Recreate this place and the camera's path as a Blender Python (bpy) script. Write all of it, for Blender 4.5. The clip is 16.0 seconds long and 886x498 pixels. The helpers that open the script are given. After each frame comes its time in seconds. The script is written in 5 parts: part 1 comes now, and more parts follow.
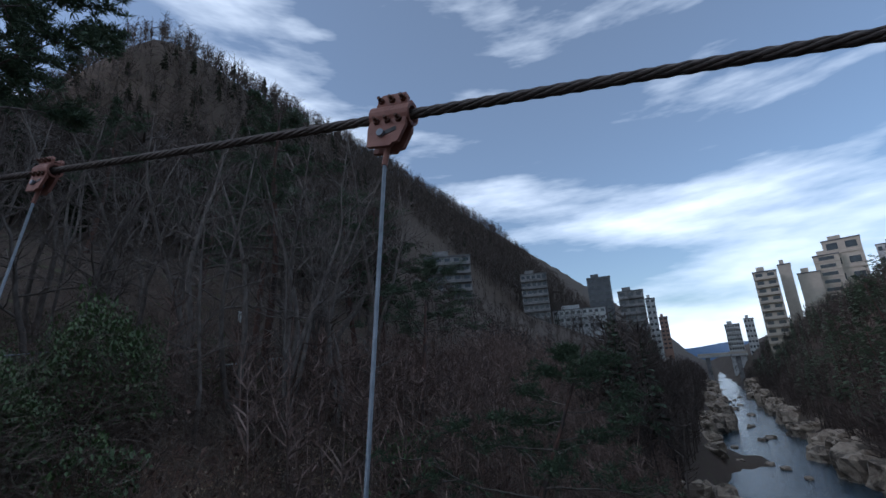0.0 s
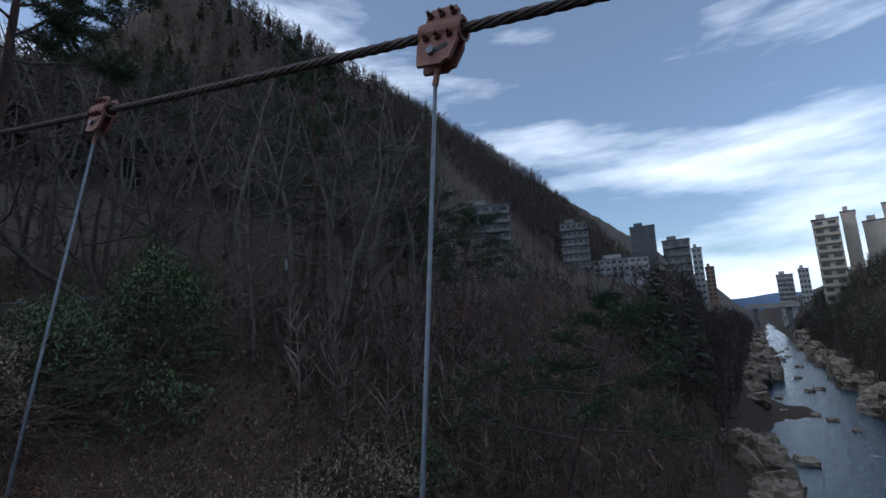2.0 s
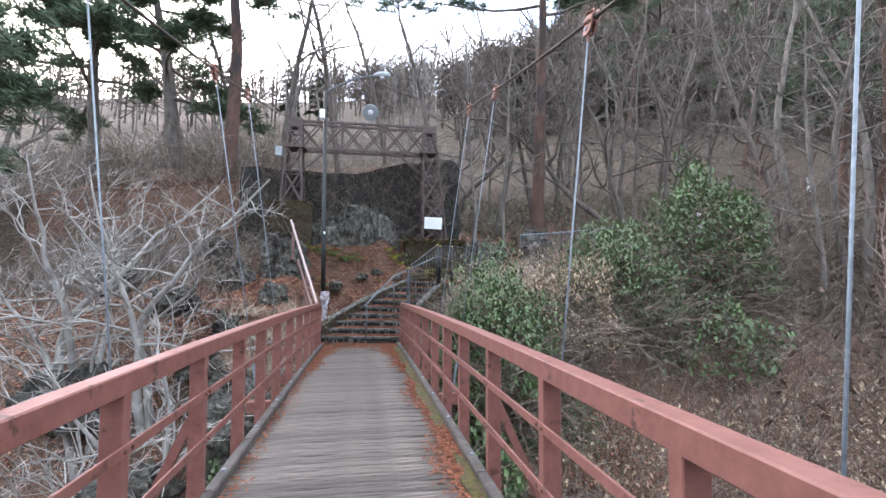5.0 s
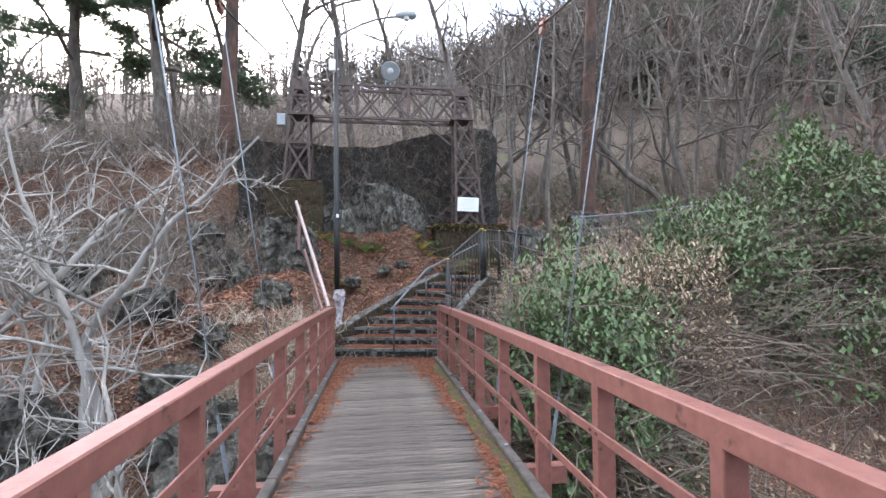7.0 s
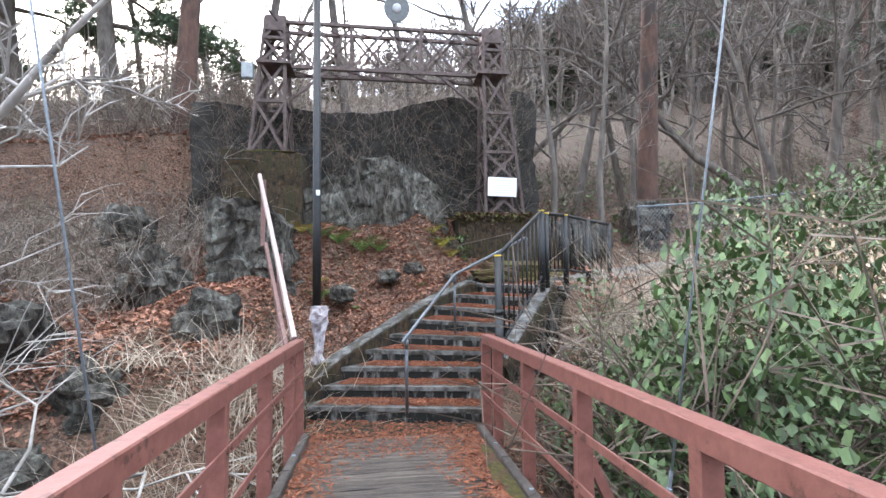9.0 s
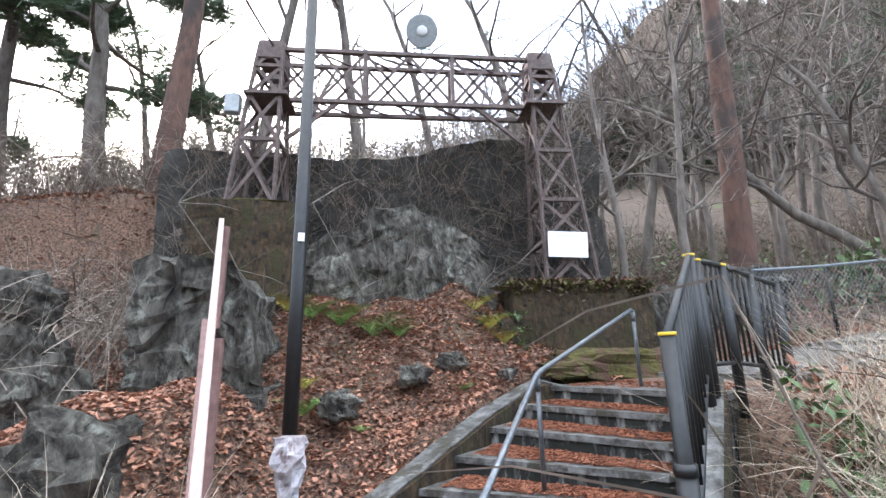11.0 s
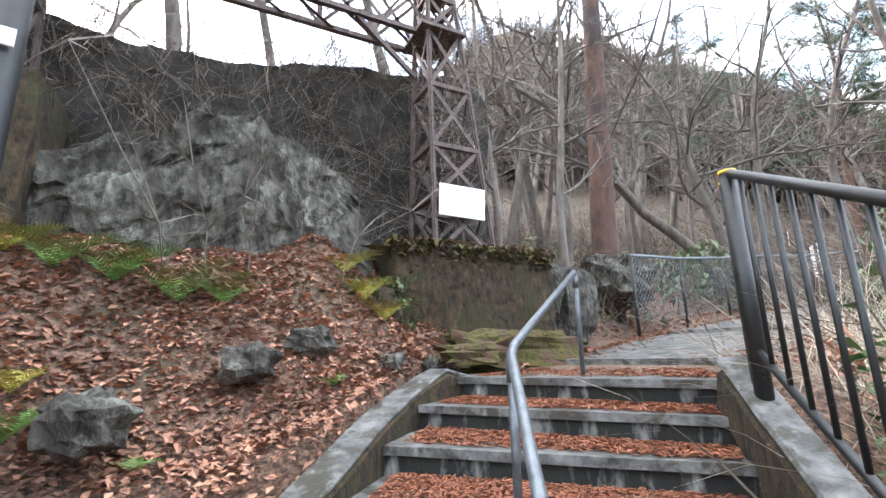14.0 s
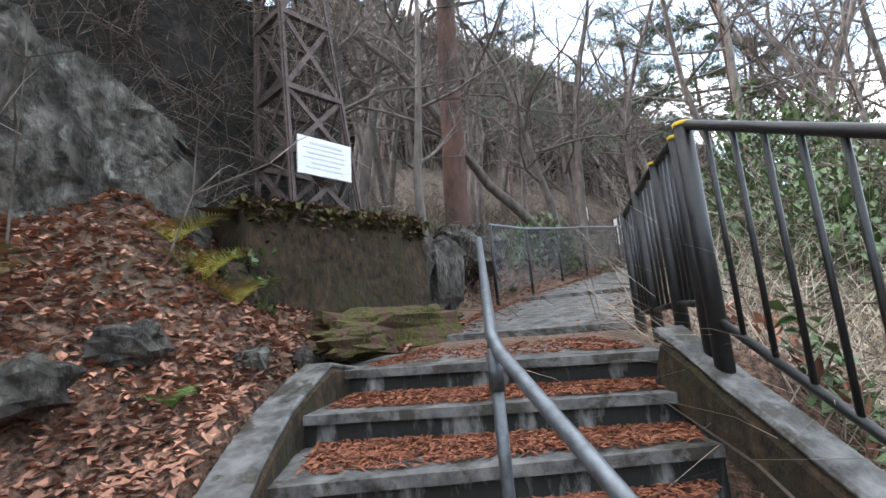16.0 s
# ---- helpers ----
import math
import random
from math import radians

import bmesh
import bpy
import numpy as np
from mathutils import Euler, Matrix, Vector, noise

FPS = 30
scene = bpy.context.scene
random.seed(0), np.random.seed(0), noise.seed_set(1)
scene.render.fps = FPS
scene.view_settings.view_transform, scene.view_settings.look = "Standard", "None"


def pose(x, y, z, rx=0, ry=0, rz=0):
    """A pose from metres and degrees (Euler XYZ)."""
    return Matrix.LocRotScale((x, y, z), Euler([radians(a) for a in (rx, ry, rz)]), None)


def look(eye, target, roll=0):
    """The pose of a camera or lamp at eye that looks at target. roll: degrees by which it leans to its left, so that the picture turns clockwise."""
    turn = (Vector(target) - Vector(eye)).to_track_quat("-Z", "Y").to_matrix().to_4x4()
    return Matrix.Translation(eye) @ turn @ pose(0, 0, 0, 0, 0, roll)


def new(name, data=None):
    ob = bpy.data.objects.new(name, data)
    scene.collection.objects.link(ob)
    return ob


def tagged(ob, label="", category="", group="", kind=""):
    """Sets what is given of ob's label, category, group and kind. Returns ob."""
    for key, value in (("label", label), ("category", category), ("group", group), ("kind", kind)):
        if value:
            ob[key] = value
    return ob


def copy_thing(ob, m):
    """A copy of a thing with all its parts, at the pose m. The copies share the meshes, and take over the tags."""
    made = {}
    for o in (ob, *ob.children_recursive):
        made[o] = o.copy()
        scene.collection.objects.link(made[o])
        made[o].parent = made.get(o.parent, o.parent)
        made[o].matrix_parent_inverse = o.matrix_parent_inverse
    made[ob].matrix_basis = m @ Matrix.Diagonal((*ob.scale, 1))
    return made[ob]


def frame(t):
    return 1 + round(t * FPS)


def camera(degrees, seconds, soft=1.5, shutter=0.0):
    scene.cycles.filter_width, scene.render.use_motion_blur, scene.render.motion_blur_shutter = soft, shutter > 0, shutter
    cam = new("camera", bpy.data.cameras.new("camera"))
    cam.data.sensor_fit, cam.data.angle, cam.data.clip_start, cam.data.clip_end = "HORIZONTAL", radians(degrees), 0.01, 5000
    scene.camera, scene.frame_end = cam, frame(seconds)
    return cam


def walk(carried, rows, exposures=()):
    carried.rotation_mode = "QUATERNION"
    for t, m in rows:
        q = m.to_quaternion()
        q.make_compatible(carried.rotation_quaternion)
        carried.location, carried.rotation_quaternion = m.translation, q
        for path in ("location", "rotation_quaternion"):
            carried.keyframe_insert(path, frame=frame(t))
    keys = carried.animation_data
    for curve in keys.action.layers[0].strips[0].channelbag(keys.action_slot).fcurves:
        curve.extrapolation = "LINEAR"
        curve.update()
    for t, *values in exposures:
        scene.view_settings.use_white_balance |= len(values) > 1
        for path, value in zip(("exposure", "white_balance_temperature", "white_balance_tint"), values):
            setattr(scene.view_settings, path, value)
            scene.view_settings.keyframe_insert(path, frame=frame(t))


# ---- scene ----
cam = camera(87.5, 16.0)
ROWS = [
    (0.0, 0.77, -1.84, 1.783, 15.41, 3.5, -67.08),
    (0.5, 0.795, -1.885, 1.749, 13.41, 4.51, -75.25),
    (1.0, 0.82, -1.89, 1.736, 12.24, 4.67, -77.31),
    (1.5, 0.82, -1.9, 1.736, 10.89, 4.18, -75.46),
    (2.0, 0.79, -1.78, 1.722, 9.46, 2.79, -62.4),
    (2.5, 0.629, -1.34, 1.699, 7.74, 0.52, -41.98),
    (3.0, 0.472, -0.923, 1.664, 6.12, -0.6, -22.77),
    (3.5, 0.444, -0.439, 1.65, 5.29, -0.81, -13.67),
    (4.0, 0.405, 0.128, 1.659, 4.51, -0.64, -11.77),
    (4.5, 0.396, 0.752, 1.653, 3.74, -0.53, -10.79),
    (5.0, 0.351, 1.402, 1.613, 2.92, -0.18, -9.69),
    (7.5, 0.15, 4.746, 1.644, 1.75, 0.5, -7.9),
    (8.0, 0.18, 5.578, 1.608, 2.09, 0.4, -7.98),
    (10.5, 0.097, 9.391, 1.545, 8.51, 1.29, -6.51),
    (11.0, 0.116, 9.844, 1.611, 13.75, 1.17, -5.57),
    (11.5, 0.104, 10.243, 1.642, 17.46, 0.95, -7.75),
    (12.0, 0.172, 10.594, 1.644, 17.73, 0.86, -11.91),
    (12.5, 0.193, 10.952, 1.544, 15.97, 1.44, -15.74),
    (13.0, 0.136, 11.166, 1.504, 15.17, 1.64, -16.95),
    (13.5, 0.083, 11.371, 1.486, 13.57, 1.85, -21.22),
    (14.0, 0.051, 11.631, 1.505, 12.95, 1.27, -26.71),
    (14.5, 0.091, 12.033, 1.491, 12.74, 0.29, -32.92),
    (15.0, 0.13, 12.352, 1.587, 12.89, 0.49, -37.85),
    (15.5, 0.113, 12.446, 1.624, 11.15, 3.14, -42.69),
    (16.0, 0.084, 12.37, 1.605, 8.4, 5.34, -47.16),
]
EXPOSURES = [(0.0, -0.36, 5550, 8), (2.2, -0.36, 5550, 8), (2.6, 0.4, 6200, 10), (3.0, 1.1, 6400, 10), (3.5, 1.95, 6500, 10), (5.0, 2.55, 6550, 10), (7.5, 2.68, 6650, 10), (10.8, 3.1, 6700, 9), (11.4, 2.5, 6650, 9), (11.8, 1.7, 6600, 9), (12.2, 0.55, 6600, 9), (12.9, 0.9, 6700, 9), (13.4, 2.4, 6850, 9), (13.9, 3.3, 6900, 8), (15.0, 3.28, 6900, 8), (16.0, 2.55, 6850, 8)]
walk(cam, [(t, pose(x, y, z, 90 + pitch, roll, yaw)) for t, x, y, z, pitch, roll, yaw in ROWS], EXPOSURES)

# ---- world and light ----
world = bpy.data.worlds.new("world")
scene.world = world
world.use_nodes = True
wn, wl = world.node_tree.nodes, world.node_tree.links
wn.clear()
SUN_EL, SUN_AZ = radians(24), radians(-28)      # azimuth clockwise from +y
sky = wn.new("ShaderNodeTexSky")
sky.sky_type, sky.sun_disc = "NISHITA", False
sky.sun_elevation, sky.sun_rotation = SUN_EL, SUN_AZ
sky.air_density, sky.dust_density, sky.ozone_density = 1.0, 1.0, 1.8
coord = wn.new("ShaderNodeTexCoord")
stretch = wn.new("ShaderNodeMapping")
stretch.inputs["Scale"].default_value = (1.3, 1.3, 6.0)
stretch.inputs["Rotation"].default_value = (radians(14), radians(4), 0)
puffs = wn.new("ShaderNodeTexNoise")
puffs.inputs["Scale"].default_value, puffs.inputs["Detail"].default_value = 1.25, 6.0
puffs.inputs["Roughness"].default_value = 0.55
veil = wn.new("ShaderNodeValToRGB")
veil.color_ramp.elements[0].position, veil.color_ramp.elements[1].position = 0.47, 0.7
veil.color_ramp.elements[0].color = (0.085, 0.085, 0.085, 1)      # thin high haze over the blue
cloudmix = wn.new("ShaderNodeMix")
cloudmix.data_type = "RGBA"
cloudmix.inputs["B"].default_value = (11.0, 11.2, 11.6, 1)
background = wn.new("ShaderNodeBackground")
background.inputs["Strength"].default_value = 0.15
out = wn.new("ShaderNodeOutputWorld")
wl.new(coord.outputs["Generated"], stretch.inputs["Vector"])
wl.new(stretch.outputs["Vector"], puffs.inputs["Vector"])
wl.new(puffs.outputs["Fac"], veil.inputs["Fac"])
wl.new(veil.outputs["Color"], cloudmix.inputs["Factor"])
wl.new(sky.outputs["Color"], cloudmix.inputs["A"])
wl.new(cloudmix.outputs["Result"], background.inputs["Color"])
wl.new(background.outputs["Background"], out.inputs["Surface"])
sun = new("sun", bpy.data.lights.new("sun", "SUN"))
sun.data.energy, sun.data.angle, sun.data.color = 0.8, radians(14), (1.0, 0.77, 0.88)
sun.matrix_world = look((0, 0, 60), (-60 * math.sin(SUN_AZ) / math.tan(SUN_EL), -60 * math.cos(SUN_AZ) / math.tan(SUN_EL), 0))

# ---- materials ----
def material(name, c1, c2, scale=8.0, rough=0.8, metal=0.0, bump=0.3, spots=None, spot_scale=2.0, spot_at=0.55, island=0.0, stretch=(1, 1, 1), coords="Object", depth=0.02, each=0.0, lo=0.32, hi=0.68, cracks=0.0):
    """Two tones of fine grain, and a third tone in larger patches; island and each vary the brightness piece by piece."""
    m = bpy.data.materials.new(name)
    m.use_nodes = True
    n, l = m.node_tree.nodes, m.node_tree.links
    b = n["Principled BSDF"]
    b.inputs["Roughness"].default_value, b.inputs["Metallic"].default_value = rough, metal
    tc, mp = n.new("ShaderNodeTexCoord"), n.new("ShaderNodeMapping")
    mp.inputs["Scale"].default_value = stretch
    l.new(tc.outputs[coords], mp.inputs["Vector"])
    fine = n.new("ShaderNodeTexNoise")
    fine.inputs["Scale"].default_value, fine.inputs["Detail"].default_value = scale, 9.0
    fine.inputs["Roughness"].default_value = 0.62
    l.new(mp.outputs["Vector"], fine.inputs["Vector"])
    ramp = n.new("ShaderNodeValToRGB")
    ramp.color_ramp.elements[0].position, ramp.color_ramp.elements[1].position = lo, hi
    ramp.color_ramp.elements[0].color, ramp.color_ramp.elements[1].color = (*c1, 1), (*c2, 1)
    l.new(fine.outputs["Fac"], ramp.inputs["Fac"])
    colour = ramp.outputs["Color"]
    if spots:
        big = n.new("ShaderNodeTexNoise")
        big.inputs["Scale"].default_value, big.inputs["Detail"].default_value = spot_scale, 5.0
        big.inputs["Roughness"].default_value = 0.65
        l.new(mp.outputs["Vector"], big.inputs["Vector"])
        edge = n.new("ShaderNodeValToRGB")
        edge.color_ramp.elements[0].position, edge.color_ramp.elements[1].position = spot_at, spot_at + 0.07
        l.new(big.outputs["Fac"], edge.inputs["Fac"])
        mix = n.new("ShaderNodeMix")
        mix.data_type = "RGBA"
        mix.inputs["B"].default_value = (*spots, 1)
        l.new(edge.outputs["Color"], mix.inputs["Factor"])
        l.new(colour, mix.inputs["A"])
        colour = mix.outputs["Result"]
    if island or each:
        amount = island or each
        if island:
            source = n.new("ShaderNodeNewGeometry").outputs["Random Per Island"]
        else:
            source = n.new("ShaderNodeObjectInfo").outputs["Random"]
        span = n.new("ShaderNodeMapRange")
        span.inputs["To Min"].default_value, span.inputs["To Max"].default_value = 1 - amount, 1 + amount
        l.new(source, span.inputs["Value"])
        hsv = n.new("ShaderNodeHueSaturation")
        l.new(span.outputs["Result"], hsv.inputs["Value"])
        l.new(colour, hsv.inputs["Color"])
        colour = hsv.outputs["Color"]
    height = fine.outputs["Fac"]
    if cracks:
        cell = n.new("ShaderNodeTexVoronoi")
        cell.feature = "DISTANCE_TO_EDGE"
        cell.inputs["Scale"].default_value = cracks
        warp = n.new("ShaderNodeVectorMath")
        warp.operation = "MULTIPLY_ADD"
        l.new(fine.outputs["Color"], warp.inputs[0])
        warp.inputs[1].default_value = (0.22, 0.22, 0.22)
        l.new(mp.outputs["Vector"], warp.inputs[2])
        l.new(warp.outputs["Vector"], cell.inputs["Vector"])
        gap = n.new("ShaderNodeValToRGB")
        gap.color_ramp.elements[0].position, gap.color_ramp.elements[1].position = 0.0, 0.16
        gap.color_ramp.elements[0].color = (0.38, 0.35, 0.33, 1)
        l.new(cell.outputs["Distance"], gap.inputs["Fac"])
        dark = n.new("ShaderNodeMix")
        dark.data_type, dark.blend_type = "RGBA", "MULTIPLY"
        dark.inputs["Factor"].default_value = 1.0
        l.new(colour, dark.inputs["A"])
        l.new(gap.outputs["Color"], dark.inputs["B"])
        colour = dark.outputs["Result"]
        both = n.new("ShaderNodeMath")
        both.operation = "MULTIPLY"
        l.new(fine.outputs["Fac"], both.inputs[0])
        l.new(gap.outputs["Color"], both.inputs[1])
        height = both.outputs["Value"]
    l.new(colour, b.inputs["Base Color"])
    if bump:
        bp = n.new("ShaderNodeBump")
        bp.inputs["Strength"].default_value, bp.inputs["Distance"].default_value = bump, depth
        l.new(height, bp.inputs["Height"])
        l.new(bp.outputs["Normal"], b.inputs["Normal"])
    return m


M_EARTH = material("leaf_mould", (0.03, 0.021, 0.015), (0.1, 0.068, 0.047), 9, 0.95, 0, 0.8, (0.07, 0.075, 0.03), 0.9, 0.58, depth=0.05)
M_LEAFBED = material("matted_leaves", (0.055, 0.034, 0.024), (0.27, 0.155, 0.105), 30, 0.9, 0, 1.0, (0.12, 0.085, 0.055), 1.6, 0.56, depth=0.04, lo=0.4, hi=0.62)
M_RIVER_ROCK = material("tan_river_rock", (0.16, 0.12, 0.085), (0.42, 0.35, 0.27), 0.8, 0.85, 0, 0.9, (0.09, 0.07, 0.05), 0.35, 0.52, depth=0.4)
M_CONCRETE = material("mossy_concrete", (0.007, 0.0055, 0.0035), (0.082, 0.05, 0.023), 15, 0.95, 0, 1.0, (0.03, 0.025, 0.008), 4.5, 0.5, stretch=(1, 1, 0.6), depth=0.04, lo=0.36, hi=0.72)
M_ROCKFACE = material("lichened_rock", (0.022, 0.019, 0.015), (0.175, 0.165, 0.14), 14, 0.92, 0, 1.0, (0.215, 0.22, 0.19), 6.5, 0.585, depth=0.1, stretch=(1, 1, 0.55), lo=0.36, hi=0.68, cracks=1.5)
M_STEP = material("weathered_step_concrete", (0.022, 0.021, 0.019), (0.185, 0.182, 0.174), 9, 0.7, 0, 0.9, (0.04, 0.036, 0.026), 5.5, 0.52, lo=0.34, hi=0.66)
M_RISER = material("stained_riser_concrete", (0.012, 0.012, 0.011), (0.34, 0.34, 0.32), 10, 0.9, 0, 0.9, (0.014, 0.015, 0.012), 6.0, 0.48, stretch=(1, 1, 0.3), lo=0.49, hi=0.74)
M_WALL = material("dark_overgrown_concrete", (0.012, 0.012, 0.011), (0.045, 0.042, 0.036), 5, 0.95, 0, 0.7, (0.075, 0.07, 0.06), 1.7, 0.6)
M_RED = material("salmon_red_paint", (0.16, 0.06, 0.046), (0.235, 0.095, 0.076), 14, 0.5, 0, 0.2, (0.075, 0.032, 0.023), 10.0, 0.6)
M_CLAMP = material("pinkish_brown_painted_steel", (0.24, 0.1, 0.07), (0.32, 0.145, 0.105), 30, 0.6, 0, 0.2, (0.12, 0.05, 0.03), 14.0, 0.62)
M_BOLT = material("rusty_bolt", (0.07, 0.035, 0.025), (0.15, 0.075, 0.05), 60, 0.6, 0.6, 0.2)
M_CABLE = material("weathered_wire_rope", (0.045, 0.036, 0.03), (0.13, 0.105, 0.09), 40, 0.65, 0.3, 0.2)
M_GALV = material("galvanised_steel", (0.15, 0.175, 0.2), (0.25, 0.285, 0.32), 30, 0.5, 0.3, 0.1)
M_PLANK = material("weathered_plank_wood", (0.024, 0.018, 0.015), (0.25, 0.21, 0.178), 6, 0.55, 0, 1.0, (0.05, 0.038, 0.03), 1.2, 0.55, stretch=(0.6, 12, 9), each=0.3, lo=0.38, hi=0.7)
M_BEAM = material("dark_timber", (0.035, 0.028, 0.024), (0.1, 0.085, 0.075), 9, 0.8, 0, 0.4)
M_TOWER = material("brown_painted_steel", (0.06, 0.042, 0.037), (0.135, 0.095, 0.085), 12, 0.7, 0, 0.2, (0.06, 0.035, 0.026), 4.0, 0.6)
M_BLACK = material("black_painted_steel", (0.006, 0.0065, 0.007), (0.016, 0.017, 0.018), 20, 0.48, 0.0, 0.08)
M_PIPE = material("dull_steel_pipe", (0.06, 0.065, 0.07), (0.14, 0.15, 0.16), 20, 0.35, 0.4, 0.1)
M_WORN = material("worn_grey_pipe", (0.1, 0.11, 0.12), (0.2, 0.22, 0.24), 25, 0.35, 0.5, 0.1)
M_YELLOW = material("yellow_tape", (0.6, 0.42, 0.03), (0.72, 0.5, 0.05), 20, 0.5, 0, 0.05)
M_BROWN = material("reddish_brown_steel", (0.16, 0.085, 0.075), (0.24, 0.14, 0.125), 20, 0.6, 0, 0.1)
M_PINKISH = material("faded_pinkish_bar", (0.33, 0.24, 0.22), (0.46, 0.36, 0.34), 20, 0.6, 0, 0.1)
M_SIGN = material("white_sign_face", (0.72, 0.74, 0.76), (0.8, 0.81, 0.82), 12, 0.5, 0, 0.0)
M_INK = material("faded_grey_print", (0.55, 0.57, 0.59), (0.62, 0.64, 0.66), 12, 0.7, 0, 0.0)
M_HORN = material("grey_horn_metal", (0.26, 0.29, 0.3), (0.36, 0.39, 0.4), 18, 0.6, 0.0, 0.05)
M_BAG = material("clouded_plastic_sheet", (0.2, 0.16, 0.17), (0.62, 0.6, 0.63), 12, 0.3, 0, 0.8, (0.15, 0.09, 0.085), 5.0, 0.55)
M_SLOPEBARK = material("slope_bark", (0.072, 0.061, 0.052), (0.235, 0.203, 0.178), 7, 0.9, 0, 0.6, stretch=(1, 1, 0.3))
M_BARK = material("grey_bark", (0.2, 0.185, 0.165), (0.46, 0.43, 0.4), 7, 0.9, 0, 0.6, (0.07, 0.06, 0.05), 1.5, 0.58, stretch=(1, 1, 0.3))
M_DARKBARK = material("dark_bark", (0.055, 0.045, 0.038), (0.17, 0.145, 0.125), 7, 0.9, 0, 0.6, stretch=(1, 1, 0.3))
M_PINEBARK = material("reddish_pine_bark", (0.05, 0.03, 0.024), (0.135, 0.072, 0.052), 6, 0.9, 0, 1.0, (0.045, 0.034, 0.03), 1.6, 0.5, stretch=(1, 1, 0.35))
M_NEEDLE = material("pine_needles", (0.035, 0.062, 0.034), (0.085, 0.128, 0.065), 3, 0.7, 0, 0, island=0.4)
M_IVY = material("evergreen_leaves", (0.04, 0.075, 0.025), (0.11, 0.17, 0.06), 3, 0.5, 0, 0, island=0.4)
M_TWIG = material("pale_twigs", (0.16, 0.13, 0.105), (0.36, 0.31, 0.26), 3, 0.9, 0, 0, island=0.4)
M_BROWNTWIG = material("brown_twigs", (0.072, 0.054, 0.042), (0.21, 0.162, 0.128), 3, 0.9, 0, 0, island=0.4)
M_FARTWIG = material("far_bare_branches", (0.042, 0.032, 0.027), (0.125, 0.098, 0.082), 0.3, 0.95, 0, 0, island=0.35)
M_FARPINE = material("far_conifers", (0.018, 0.032, 0.018), (0.04, 0.062, 0.03), 0.3, 0.9, 0, 0, island=0.35)
M_STRAW = material("dry_straw", (0.33, 0.26, 0.19), (0.58, 0.5, 0.4), 3, 0.85, 0, 0, island=0.35)
M_DRYLEAF = material("dead_bush_leaves", (0.22, 0.155, 0.1), (0.46, 0.355, 0.24), 3, 0.85, 0, 0, island=0.4)
M_SCRUB = material("pinkish_brown_scrub", (0.12, 0.083, 0.068), (0.3, 0.215, 0.18), 3, 0.9, 0, 0, island=0.45)
M_RUSTBRUSH = material("rust_brown_brush", (0.065, 0.037, 0.028), (0.165, 0.1, 0.076), 3, 0.9, 0, 0, island=0.45)
M_LITTER = material("fallen_leaves", (0.15, 0.068, 0.044), (0.45, 0.225, 0.145), 2.5, 0.8, 0, 0, island=0.6)
M_NEEDLELITTER = material("fallen_needles", (0.15, 0.052, 0.03), (0.34, 0.135, 0.072), 20, 0.9, 0, 0, island=0.4)
M_MOSS = material("moss", (0.022, 0.021, 0.006), (0.1, 0.085, 0.018), 25, 0.95, 0, 1.0, (0.075, 0.04, 0.025), 6.0, 0.5)
M_FERN = material("fern_green", (0.08, 0.19, 0.04), (0.19, 0.34, 0.09), 3, 0.55, 0, 0, island=0.3)
M_YELLOWLEAF = material("yellowing_fern", (0.3, 0.3, 0.05), (0.46, 0.42, 0.1), 3, 0.6, 0, 0, island=0.3)
M_CREAM = material("cream_render", (0.44, 0.385, 0.31), (0.54, 0.48, 0.39), 0.4, 0.8, 0, 0.1, (0.44, 0.38, 0.31), 0.08, 0.56)
M_GREYWALL = material("grimy_grey_render", (0.16, 0.155, 0.15), (0.3, 0.29, 0.28), 0.5, 0.85, 0, 0.1, (0.09, 0.085, 0.08), 0.12, 0.54)
M_DARKWALL = material("dark_grey_render", (0.1, 0.105, 0.11), (0.17, 0.175, 0.18), 0.5, 0.85, 0, 0.1)
M_PALEWALL = material("stained_white_render", (0.42, 0.42, 0.41), (0.6, 0.6, 0.58), 0.5, 0.85, 0, 0.1, (0.2, 0.19, 0.18), 0.2, 0.56)
M_TANWALL = material("tan_brick_render", (0.24, 0.15, 0.11), (0.33, 0.21, 0.16), 0.5, 0.85, 0, 0.1)
M_PANE = material("dark_window_glass", (0.02, 0.024, 0.03), (0.05, 0.06, 0.07), 0.5, 0.15, 0, 0)
M_ROOFMAT = material("flat_roof", (0.1, 0.1, 0.1), (0.18, 0.18, 0.18), 0.6, 0.9, 0, 0.1)
# distance haze is painted into the ridge's blue base colour
M_RIDGE = material("far_ridge_painted_haze", (0.1, 0.16, 0.26), (0.14, 0.2, 0.3), 0.02, 1.0, 0, 0)
M_WATER = material("river_water", (0.012, 0.035, 0.06), (0.025, 0.055, 0.075), 0.9, 0.12, 0, 0.7, (0.5, 0.55, 0.58), 0.14, 0.68, depth=0.25)


